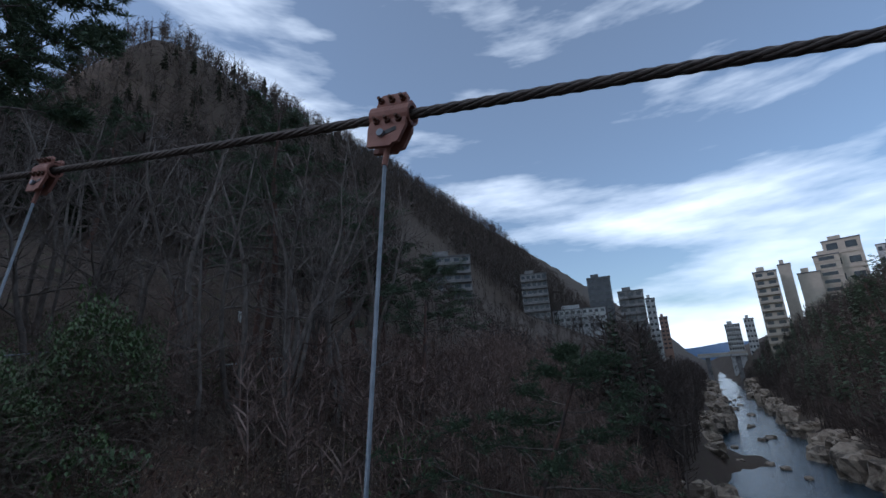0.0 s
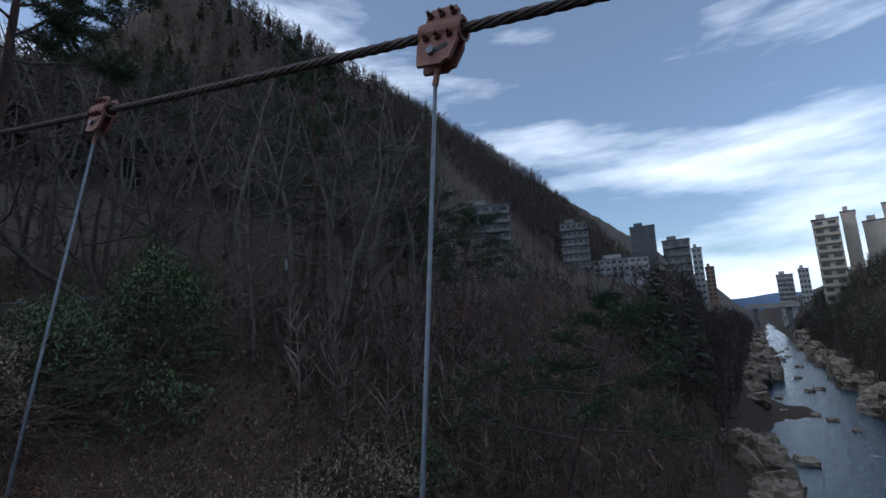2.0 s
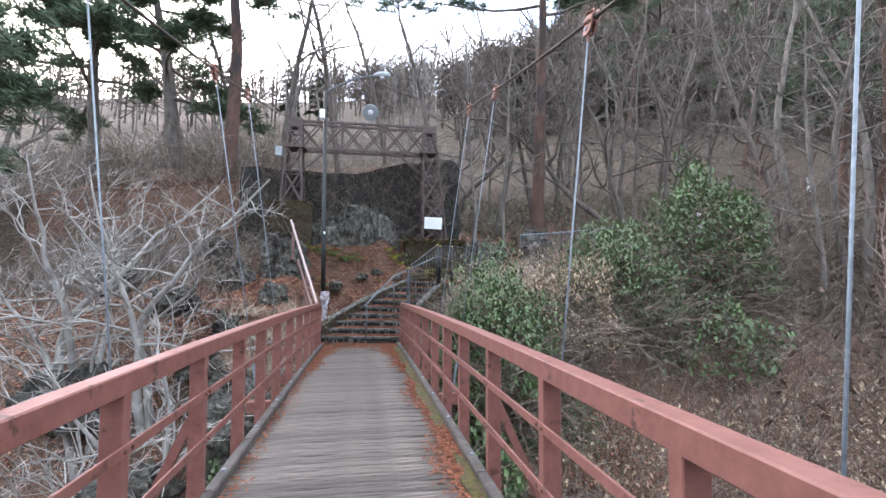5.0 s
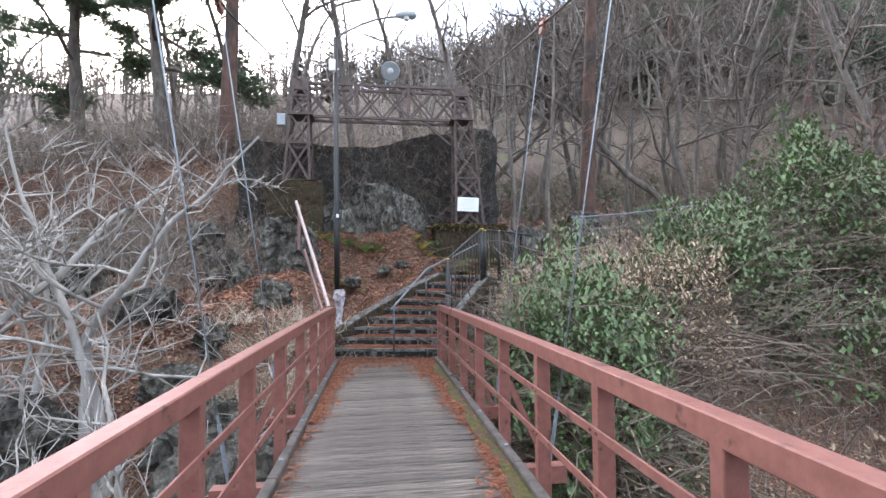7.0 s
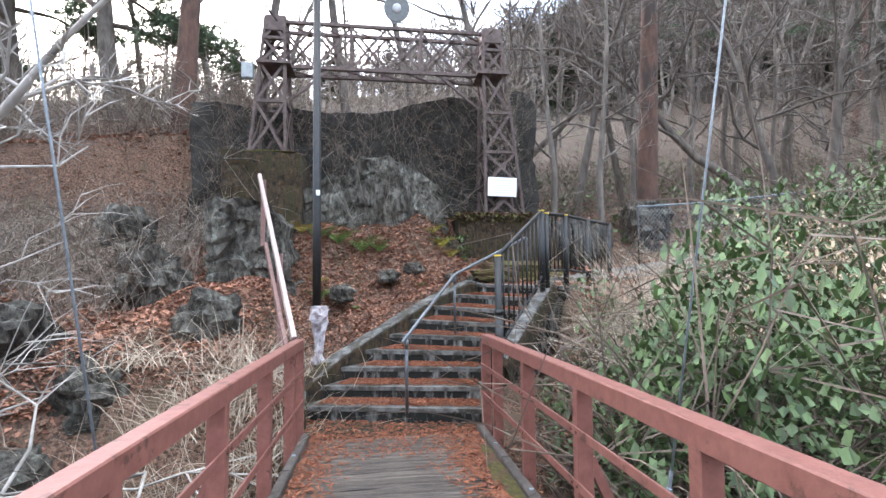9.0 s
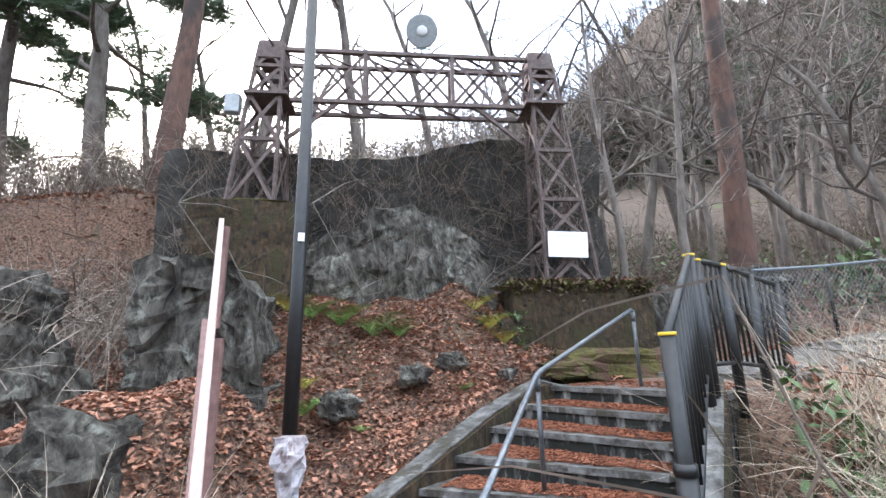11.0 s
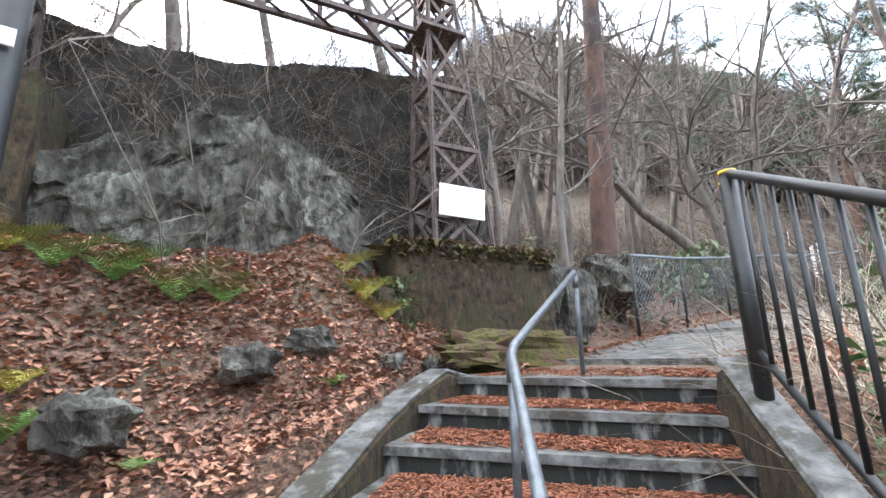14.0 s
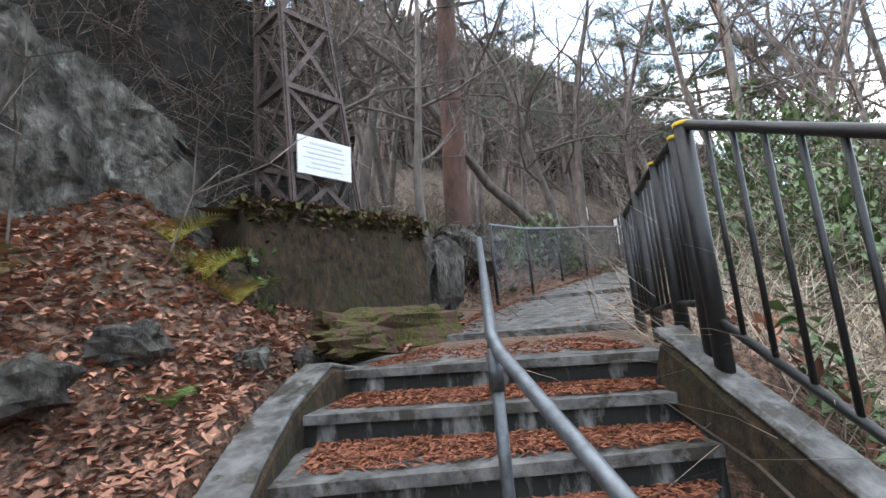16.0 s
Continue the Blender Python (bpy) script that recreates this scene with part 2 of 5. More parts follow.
# ---- building blocks ----
class Geo:
    """Vertices and faces of one mesh in the making."""

    def __init__(self):
        self.v, self.f = [], []

    def box(self, size, m=None):
        a, b, c = size[0] / 2, size[1] / 2, size[2] / 2
        i = len(self.v)
        for x, y, z in ((-a, -b, -c), (a, -b, -c), (a, b, -c), (-a, b, -c), (-a, -b, c), (a, -b, c), (a, b, c), (-a, b, c)):
            p = Vector((x, y, z))
            self.v.append(tuple(m @ p if m else p))
        self.f += [tuple(i + k for k in q) for q in ((3, 2, 1, 0), (4, 5, 6, 7), (0, 1, 5, 4), (1, 2, 6, 5), (2, 3, 7, 6), (3, 0, 4, 7))]
        return self

    def bevelled(self, size, m=None, e=0.008):
        """A box whose long edges are cut off: an eight-sided prism along its x."""
        a, b, c = size[0] / 2, size[1] / 2, size[2] / 2
        ring = ((-b + e, -c), (b - e, -c), (b, -c + e), (b, c - e), (b - e, c), (-b + e, c), (-b, c - e), (-b, -c + e))
        i = len(self.v)
        for x in (-a, a):
            for y, z in ring:
                p = Vector((x, y, z))
                self.v.append(tuple(m @ p if m else p))
        self.f += [(i + k, i + (k + 1) % 8, i + 8 + (k + 1) % 8, i + 8 + k) for k in range(8)]
        self.f += [tuple(i + k for k in range(7, -1, -1)), tuple(i + 8 + k for k in range(8))]
        return self

    def bar(self, p, q, w, h, e=0.0):
        """A straight bar of width w and height h from p to q."""
        p, q = Vector(p), Vector(q)
        d = q - p
        x = d.normalized()
        up = Vector((0, 0, 1)) if abs(x.z) < 0.99 else Vector((0, 1, 0))
        y = up.cross(x).normalized()
        z = x.cross(y)
        m = Matrix.Translation((p + q) / 2) @ Matrix((x, y, z)).transposed().to_4x4()
        return self.bevelled((d.length, w, h), m, e) if e else self.box((d.length, w, h), m)

    def tube(self, pts, radii, n=6, cap=True):
        pts = [Vector(p) for p in pts]
        if not isinstance(radii, (list, tuple)):
            radii = [radii] * len(pts)
        i = len(self.v)
        side = None
        for k, p in enumerate(pts):
            d = (pts[min(k + 1, len(pts) - 1)] - pts[max(k - 1, 0)]).normalized()
            if side is None:
                side = d.cross(Vector((0.13, 0.31, 0.94)) if abs(d.z) < 0.9 else Vector((1, 0.1, 0))).normalized()
            else:
                side = (side - d * side.dot(d)).normalized()
            other = d.cross(side)
            for j in range(n):
                a = 2 * math.pi * j / n
                self.v.append(tuple(p + radii[k] * (math.cos(a) * side + math.sin(a) * other)))
        for k in range(len(pts) - 1):
            for j in range(n):
                a, b = i + k * n + j, i + k * n + (j + 1) % n
                self.f.append((a, b, b + n, a + n))
        if cap:
            self.f.append(tuple(i + j for j in range(n - 1, -1, -1)))
            self.f.append(tuple(i + (len(pts) - 1) * n + j for j in range(n)))
        return self

    def sweep(self, pts, w, h, e=0.01):
        """A bar of width w and height h along a bent line, with its edges cut off."""
        pts = [Vector(p) for p in pts]
        i = len(self.v)
        a, b = w / 2, h / 2
        ring = ((-a + e, -b), (a - e, -b), (a, -b + e), (a, b - e), (a - e, b), (-a + e, b), (-a, b - e), (-a, -b + e))
        for k, p in enumerate(pts):
            d = (pts[min(k + 1, len(pts) - 1)] - pts[max(k - 1, 0)]).normalized()
            side = d.cross(Vector((0, 0, 1))).normalized()
            up = side.cross(d)
            self.v += [tuple(p + u * side + v * up) for u, v in ring]
        for k in range(len(pts) - 1):
            self.f += [(i + k * 8 + j, i + k * 8 + (j + 1) % 8, i + (k + 1) * 8 + (j + 1) % 8, i + (k + 1) * 8 + j) for j in range(8)]
        self.f += [tuple(i + j for j in range(7, -1, -1)), tuple(i + (len(pts) - 1) * 8 + j for j in range(8))]
        return self

    def poly(self, pts):
        i = len(self.v)
        self.v += [tuple(p) for p in pts]
        self.f.append(tuple(range(i, i + len(pts))))
        return self

    def ribbon(self, p, q, w):
        """A thin flat twig that tapers from p to q."""
        d = q - p
        s = d.cross(Vector((0.3 + d.y, 0.2 - d.x, 0.5))).normalized() * w
        m = p + d * 0.55 + Vector((0, 0, 0.06 * d.length))
        self.poly([p - s, p + s, m + s * 0.7, m - s * 0.7])
        self.poly([m - s * 0.7, m + s * 0.7, q])
        return self

    def prism(self, outline, z0, z1, m=None):
        """An outline in x and y, drawn up from z0 to z1."""
        i, n = len(self.v), len(outline)
        for z in (z0, z1):
            for x, y in outline:
                p = Vector((x, y, z))
                self.v.append(tuple(m @ p if m else p))
        self.f += [(i + k, i + (k + 1) % n, i + n + (k + 1) % n, i + n + k) for k in range(n)]
        self.f += [tuple(i + k for k in range(n - 1, -1, -1)), tuple(i + n + k for k in range(n))]
        return self

    def mesh(self, name, mat, smooth=False):
        me = bpy.data.meshes.new(name)
        me.from_pydata(self.v, [], self.f)
        me.materials.append(mat)
        if smooth:
            me.polygons.foreach_set("use_smooth", [True] * len(me.polygons))
        me.update()
        return me


def part(name, geo, mat, parent=None, label="", smooth=False):
    ob = new(name, geo.mesh(name, mat, smooth))
    if parent:
        ob.parent = parent
    if label:
        tagged(ob, label)
    return ob


def thing(name, label, category, at=None, group="", kind=""):
    """An empty at the base of a thing, to parent its parts."""
    ob = new(name)
    ob.empty_display_size = 0.1
    if at is not None:
        ob.matrix_basis = at if isinstance(at, Matrix) else Matrix.Translation(at)
    return tagged(ob, label, category, group, kind)


def whole(name, geo, mat, label, category, group="", kind="", smooth=False, at=None):
    ob = new(name, geo.mesh(name, mat, smooth))
    if at is not None:
        ob.matrix_basis = at
    return tagged(ob, label, category, group, kind)


def smooth_step(a, b, x):
    t = np.clip((x - a) / (b - a), 0, 1)
    return t * t * (3 - 2 * t)


# ---- lie of the land ----
def river_y(x):
    return -6.0 - 0.115 * x


PATH_LINE = [(2.1, 13.75, 1.35), (3.4, 14.5, 1.42), (6.0, 15.3, 1.75), (10.5, 15.9, 2.3), (16.0, 15.0, 2.8), (24.0, 17.0, 3.6)]


def path_near(x, y):
    best, height = np.full(np.shape(x), 1e9), np.zeros(np.shape(x))
    for (ax, ay, az), (bx, by, bz) in zip(PATH_LINE, PATH_LINE[1:]):
        dx, dy = bx - ax, by - ay
        t = np.clip(((x - ax) * dx + (y - ay) * dy) / (dx * dx + dy * dy), 0, 1)
        d = np.hypot(x - ax - t * dx, y - ay - t * dy)
        height = np.where(d < best, az + t * (bz - az), height)
        best = np.minimum(best, d)
    return best, height


def land(x, y, rough=True):
    """Height of the ground at x, y (arrays or numbers)."""
    x, y = np.asarray(x, float), np.asarray(y, float)
    s = (y - river_y(x)) * 0.993
    z = np.interp(s, [-400, -120, -45, -25, -16, -12.5, -10.5, -9.0, 4.5, 6, 9, 18, 34], [80, 48, 20, 8.0, -5.0, -9, -13.2, -14.4, -14.4, -13.0, -9.3, -0.3, 6.1])
    steep = 0.4 + 0.5 * smooth_step(-0.1, 1.5, x / (np.abs(y) + 20))
    rise = steep * (np.minimum(s, 190) - 34)
    bench = 0.5 * (np.minimum(s, 80) - 34) + 1.15 * np.clip(s - 80, 0, 110)
    rise = rise + (bench - rise) * smooth_step(60, 120, x)
    z = z + np.where(s > 34, rise - 0.25 * np.maximum(s - 190, 0), 0)
    near = smooth_step(4.2, 2.6, x)
    z = z + near * 0.26 * np.clip(y - 12.9, 0, 3.0) * smooth_step(-14, -6, x)
    z = z + near * 0.5 * smooth_step(14.6, 15.7, y) * smooth_step(1.75, 0.9, x) * smooth_step(17.4, 16.9, y) * smooth_step(-3.5, -2.0, x)
    z = z + near * 2.0 * smooth_step(17.05, 17.6, y) * smooth_step(60, 30, y)
    z = z + 1.0 * smooth_step(-0.7, -1.5, x) * smooth_step(9.5, 12.6, y) * smooth_step(15.5, 13.0, y)
    z = z - 1.2 * np.exp(-((x - 0.3) / 1.6) ** 2) * smooth_step(12.4, 11.6, y) * smooth_step(4, 9, y)
    if rough:
        z = z + 0.12 * np.sin(1.3 * x + 0.7 * y) * np.sin(0.9 * y - 0.6 * x) + 0.9 * np.sin(0.11 * x + 1) * np.sin(0.13 * y) * smooth_step(10, 60, np.abs(x))
    d, pz = path_near(x, y)
    z = z + (pz - 0.05 - z) * smooth_step(2.2, 1.0, d)
    stair = smooth_step(0.35, 0.0, np.maximum(np.maximum(-0.75 + 0.0 * x - x, x - 2.3), np.maximum(12.0 - y, y - np.maximum(13.6 + 0.45 * (x - 0.2), 13.2 + x)))) * smooth_step(-1.1, -0.6, x)
    z = z + (np.minimum(z, 0.02 + 0.3 * np.clip(y - 12.2, 0, 3)) - 0.12 - z) * stair
    return z


def ground(x, y):
    return float(land(x, y))


def sheet(name, xs, ys, mat, label, category, zfun):
    X, Y = np.meshgrid(xs, ys)
    Z = zfun(X, Y)
    g = Geo()
    g.v = list(zip(X.ravel().tolist(), Y.ravel().tolist(), Z.ravel().tolist()))
    w = len(xs)
    g.f = [(j * w + i, j * w + i + 1, (j + 1) * w + i + 1, (j + 1) * w + i) for j in range(len(ys) - 1) for i in range(w - 1)]
    return whole(name, g, mat, label, category, kind="structure", smooth=True)


def graded(a, b, lo, hi, fine, growth=1.09):
    """Steps that are fine between a and b and grow towards lo and hi."""
    xs = list(np.arange(a, b, fine))
    st, x = fine, xs[-1]
    while x < hi:
        st *= growth
        x += st
        xs.append(x)
    st, x = fine, xs[0]
    while x > lo:
        st *= growth
        x -= st
        xs.insert(0, x)
    return np.array(xs)


gx, gy = graded(-8, 14, -1500, 2500, 0.22), graded(6, 20, -1500, 1600, 0.22)
def land_rough(X, Y):
    Z = land(X, Y)
    near = (np.abs(X - 3) < 40) & (np.abs(Y - 10) < 40)
    bumps = np.zeros(Z.shape)
    for j, i in zip(*np.nonzero(near)):
        bumps[j, i] = noise.noise(Vector((X[j, i] * 1.7, Y[j, i] * 1.7, 3))) * 0.16 + noise.noise(Vector((X[j, i] * 0.5, Y[j, i] * 0.5, 9))) * 0.25
    d, _ = path_near(X, Y)
    keep = smooth_step(1.0, 2.0, d) * np.where((X > -0.9) & (X < 2.4) & (Y > 11.5) & (Y < 14), 0.2, 1.0)
    return Z + bumps * keep
sheet("ground", gx, gy, M_EARTH, "steep gorge bank of brown leaf mould and earth", "ground", land_rough)
bx, by = gx[(gx > -10) & (gx < 14)], gy[(gy > 8.5) & (gy < 21)]
sheet("leaf_bed", bx, by, M_LEAFBED, "matted bed of red-brown fallen leaves on the bank", "ground", lambda X, Y: land_rough(X, Y) + 0.015)

# ---- river ----
g = Geo()
for i in range(60):
    x0, x1 = -60 + i * 12, -48 + i * 12
    g.poly([(x0, river_y(x0) - 11.0, -13.7), (x1, river_y(x1) - 11.0, -13.7), (x1, river_y(x1) + 6.5, -13.7), (x0, river_y(x0) + 6.5, -13.7)])
whole("water", g, M_WATER, "dark blue river with pale rapids between rocks", "water", kind="structure")


# ---- footbridge ----
def deck_z(y):
    return 0.333 - 0.00175 * (y + 2) ** 2


POST_Y = [1.58 - 0.92 * k for k in range(11, 0, -1)] + [1.58, 2.5, 3.42, 4.35, 5.25, 6.03, 6.84, 7.75, 8.68, 9.6, 10.5, 11.35]
HANGER_FEET = [y for y in POST_Y[:12] if round((1.58 - y) / 0.92) % 2] + [2.5, 4.35, 7.75, 9.6]
DECK_L, DECK_R, RAIL_L, RAIL_R, DECK_END = -0.53, 1.12, -0.595, 1.187, 11.85
bridge = thing("footbridge", "weathered timber deck of a narrow suspension footbridge over a gorge", "bridge", kind="structure")
g = Geo()
for x in (DECK_L + 0.1, 0.3, DECK_R - 0.1):
    for k in range(25):
        y0, y1 = -40 + k * 52 / 25, -40 + (k + 1) * 52 / 25
        y1 = min(y1, DECK_END)
        g.bar((x, y0, deck_z(y0) - 0.13), (x, y1, deck_z(y1) - 0.13), 0.12, 0.16)
part("stringers", g, M_BEAM, bridge, "dark timber beams under the deck")
g = Geo()
for y in HANGER_FEET + [POST_Y[0] - 1.84 * k for k in range(1, 16)]:
    g.bar((-1.1, y, deck_z(y) - 0.28), (1.7, y, deck_z(y) - 0.28), 0.1, 0.14)
part("cross_beams", g, M_RED, bridge, "salmon-red painted cross beams")


def railing(x, side, name):
    rail = thing(name, "salmon-red painted steel bridge railing with two lower bars", "railing", group="bridge railings")
    ys = POST_Y + [DECK_END - 0.05]
    g = Geo().sweep([(x, y, deck_z(y) + 0.895) for y in ys], 0.085, 0.09, 0.006)
    part("top_rail", g, M_RED, rail, "wide worn salmon-red top rail")
    for h in (0.64, 0.37):
        g = Geo().sweep([(x - side * 0.045, y, deck_z(y) + h) for y in ys], 0.012, 0.045, 0.003)
        part("lower_bar", g, M_RED, rail)
    bolts = Geo()
    for i, y in enumerate(ys):
        g = Geo().bar((x, y, deck_z(y) - 0.25), (x, y, deck_z(y) + 0.855), 0.085, 0.06, 0.004)
        part("post", g, M_RED, rail)
        if y in HANGER_FEET:
            g = Geo().bar((x + side * 0.03, y, deck_z(y) + 0.5), (x + side * 0.38, y, deck_z(y) - 0.26), 0.05, 0.05)
            part("outrigger_strut", g, M_RED, rail)
        for dy in (-0.03, 0.03):
            for h in (0.64, 0.37):
                bolts.tube([(x - side * 0.04, y + dy, deck_z(y) + h), (x - side * 0.056, y + dy, deck_z(y) + h)], 0.009, 6)
    tagged(part("bolt_heads", bolts, M_BOLT, rail), kind="stuff")
    return rail


railing(RAIL_R, 1, "bridge_railing")
railing(RAIL_L, -1, "bridge_railing")
for x, side in ((DECK_L + 0.0, -1), (DECK_R, 1)):
    kerb = thing("deck_kerb", "low dark timber kerb bolted along the deck edge", "kerb", group="deck kerbs")
    g, b = Geo(), Geo()
    for k in range(17):
        y0, y1 = -4 + 0.93 * k, -4 + 0.93 * (k + 1) - 0.012
        part("kerb_board", Geo().bar((x, y0, deck_z(y0) + 0.035), (x, y1, deck_z(y1) + 0.035), 0.07, 0.075, 0.01), M_BEAM, kerb)
        b.tube([(x, y0 + 0.3, deck_z(y0) + 0.06), (x, y0 + 0.3, deck_z(y0 + 0.3) + 0.082)], 0.016, 8)
    tagged(part("bolts", b, M_GALV, kerb, "pale galvanised bolts"), kind="stuff")


g = Geo().box((1.95, 0.75, 0.3), pose(0.3, 12.2, -0.16))
whole("apron", g, M_CONCRETE, "concrete apron between the deck and the first step", "apron", kind="structure")

# ---- cables, clamps and hangers ----
def cable_point(y, side):
    z = 2.75 + 0.156 * y + 0.0041 * y * y
    x = 1.93 + 0.027 * y
    return Vector((x if side > 0 else 0.6 - x, y, z))


def wire_rope(side):
    rope = thing("suspension_cable", "thick twisted brown wire rope of a suspension bridge", "cable", group="suspension cables")
    ys = np.arange(-14.0, 16.25, 0.05)
    for strand in range(6):
        pts = []
        for y in ys:
            p = cable_point(y, side)
            a = 2 * math.pi * (y / 0.30 + strand / 6)
            pts.append(p + Vector((0.0105 * math.cos(a), 0, 0.0105 * math.sin(a))))
        part("strand", Geo().tube(pts, 0.0066, 5), M_CABLE, rope, smooth=True)
    return rope


wire_rope(1)
wire_rope(-1)


def cable_clamp(at):
    """Two bolted plates round the rope: local x along the rope, z up, y towards the walkway."""
    c = thing("cable_clamp", "pinkish-brown painted steel clamp bolted round the wire rope", "cable clamp", at, "cable clamps")
    for s in (1, -1):
        up = [(-0.052, 0.012), (-0.046, 0.058), (-0.034, 0.066), (0.046, 0.066), (0.056, 0.052), (0.058, 0.012)]
        low = [(-0.058, -0.115), (-0.068, -0.05), (-0.058, -0.012), (0.06, -0.012), (0.064, -0.05), (0.046, -0.105), (0.03, -0.108), (0.022, -0.118)]
        turn = pose(0, 0, 0, 90, 0, 0)
        g = Geo().prism(up, -s * 0.02 - 0.006, -s * 0.02 + 0.006, turn)
        part("upper_plate", g, M_CLAMP, c)
        g = Geo().prism(low, -s * 0.02 - 0.006, -s * 0.02 + 0.006, turn)
        part("lower_plate", g, M_CLAMP, c)
        g = Geo()
        for k in range(9):
            a0, a1 = math.pi * (k / 8) - math.pi / 2, math.pi * ((k + 1) / 8) - math.pi / 2
            if k < 8:
                ring = []
                for r in (0.026, 0.036):
                    for a in (a0, a1):
                        ring.append((s * r * math.cos(a), r * math.sin(a)))
                for x0, x1 in ((-0.068, 0.068),):
                    q = [ring[0], ring[1], ring[3], ring[2]]
                    i = len(g.v)
                    g.v += [(x0, y, z) for y, z in q] + [(x1, y, z) for y, z in q]
                    g.f += [(i, i + 1, i + 5, i + 4), (i + 2, i + 3, i + 7, i + 6), (i, i + 3, i + 2, i + 1), (i + 4, i + 5, i + 6, i + 7)]
        part("rope_sleeve", g, M_CLAMP, c, smooth=False)
    for z, dx in ((0.042, 0.004), (-0.03, 0.0)):
        for k in range(3):
            x = -0.038 + dx + 0.038 * k
            g = Geo().tube([(x, -0.05, z), (x, 0.05, z)], 0.0055, 6)
            g.tube([(x, 0.026, z), (x, 0.036, z)], 0.0105, 6).tube([(x, -0.036, z), (x, -0.026, z)], 0.0105, 6)
            part("bolt", g, M_BOLT, c, "dark rusty bolt with nuts")
    g = Geo().tube([(-0.014, -0.038, -0.075), (-0.014, 0.038, -0.075)], 0.0125, 8)
    part("hanger_pin", g, M_GALV, c, "pale grey pin in a slot")
    for y in (-0.0268, 0.0268):
        g = Geo().bar((-0.014, y, -0.076), (0.034, y, -0.06), 0.002, 0.014)
        part("slot", g, M_BLACK, c, "dark slotted hole")
    g = Geo().tube([(0, 0, -0.085), (0, 0, -0.17)], 0.0095, 8)
    part("hanger_socket", g, M_CLAMP, c)
    return c


HANG_Y = [-7.01, -5.09, -3.17, -1.25, 0.67, 2.59, 4.62, 7.5, 9.35]
FOOT_Y = [-6.7, -4.86, -3.02, -1.2, 0.66, 2.5, 4.35, 7.75, 9.6]
first = None
for side in (1, -1):
    for y, fy in zip(HANG_Y, FOOT_Y):
        p = cable_point(y, side)
        along = (cable_point(y + 0.05, side) - cable_point(y - 0.05, side)).normalized()
        foot = Vector((1.57 if side > 0 else -0.97, fy, deck_z(fy) - 0.22))
        up = (p - foot)
        up = (up - along * up.dot(along)).normalized()
        xa = along if side < 0 else -along
        ya = up.cross(xa).normalized()
        m = Matrix.Translation(p) @ Matrix((xa, ya, up)).transposed().to_4x4()
        if first is None:
            first = cable_clamp(m)
        else:
            copy_thing(first, m)
        h = thing("hanger_rod", "thin galvanised hanger rod with a thicker threaded sleeve at its foot", "hanger rod", tuple(foot), "hanger rods")
        top = p - up * 0.165 - foot
        part("rod", Geo().tube([top * 0.08, top], 0.0062, 8), M_GALV, h, smooth=True)
        part("sleeve", Geo().tube([(0, 0, 0), top * 0.03, top * 0.031, top * 0.12, top * 0.121, top * 0.14], [0.011, 0.011, 0.016, 0.016, 0.01, 0.01], 8), M_GALV, h, "thicker pale grey threaded sleeve")


# ---- stairs ----
STEP_L = [(-0.56, 12.42), (-0.38, 12.64), (-0.18, 12.88), (0.09, 13.13), (0.376, 13.38), (0.66, 13.66), (1.0, 14.05), (1.35, 14.42), (1.75, 14.66)]
STEP_R = [(1.19, 12.02), (1.21, 12.31), (1.26, 12.585), (1.32, 12.78), (1.5, 12.86), (1.78, 12.88), (2.05, 12.91), (2.26, 13.04), (2.48, 13.16)]
RISE = 0.15
stairs = thing("staircase", "curving outdoor flight of worn grey concrete steps with stained risers", "stairs", kind="structure")
for i in range(9):
    (lx, ly), (rx, ry) = STEP_L[i], STEP_R[i]
    (mx, my), (nx, ny) = (STEP_L[i + 1], STEP_R[i + 1]) if i < 8 else ((2.9, 15.25), (3.3, 13.75))
    side = Vector((rx - lx, ry - ly, 0)).normalized()
    ahead = Vector((-side.y, side.x, 0))
    z = RISE * (i + 1)
    grow = 0.2
    a = Vector((lx, ly, 0)) - side * grow
    b = Vector((rx, ry, 0)) + side * 0.05
    c = Vector((nx, ny, 0)) + ahead * 0.06 + side * 0.04
    d = Vector((mx, my, 0)) + ahead * 0.06 - side * grow
    riser = part("step", Geo().prism([a.xy, b.xy, c.xy, d.xy], z - 0.6, z - 0.045), M_RISER, stairs)
    g = Geo()
    n = 14
    lo, hi = [], []
    for k in range(n + 1):
        w = 0.012 * noise.noise(Vector((k * 0.9, i * 3.1, 0)))
        lo.append(a.lerp(b, k / n) - ahead * (0.025 + w))
    outline = [p.xy for p in lo] + [c.xy, d.xy]
    g.prism(outline, z - 0.045, z)
    part("tread", g, M_STEP, riser, "pale worn concrete tread")

landing = Geo()
for (x0, y0, z0), (x1, y1, z1) in zip(PATH_LINE[1:], PATH_LINE[2:]):
    d = Vector((x1 - x0, y1 - y0, 0)).normalized()
    s = Vector((-d.y, d.x, 0)) * 0.85
    a, b = Vector((x0, y0, z0 + 0.02)), Vector((x1, y1, z1 - 0.03))
    i = len(landing.v)
    landing.v += [tuple(a - s), tuple(b - s), tuple(b + s), tuple(a + s)] + [tuple(p - Vector((0, 0, 0.25))) for p in (a - s, b - s, b + s, a + s)]
    landing.f += [(i, i + 1, i + 2, i + 3), (i + 4, i, i + 3, i + 7), (i, i + 4, i + 5, i + 1), (i + 2, i + 6, i + 7, i + 3), (i + 1, i + 5, i + 6, i + 2)]
whole("pavement", landing, M_STEP, "grey concrete footpath slabs leading uphill from the stairs", "path", kind="structure")

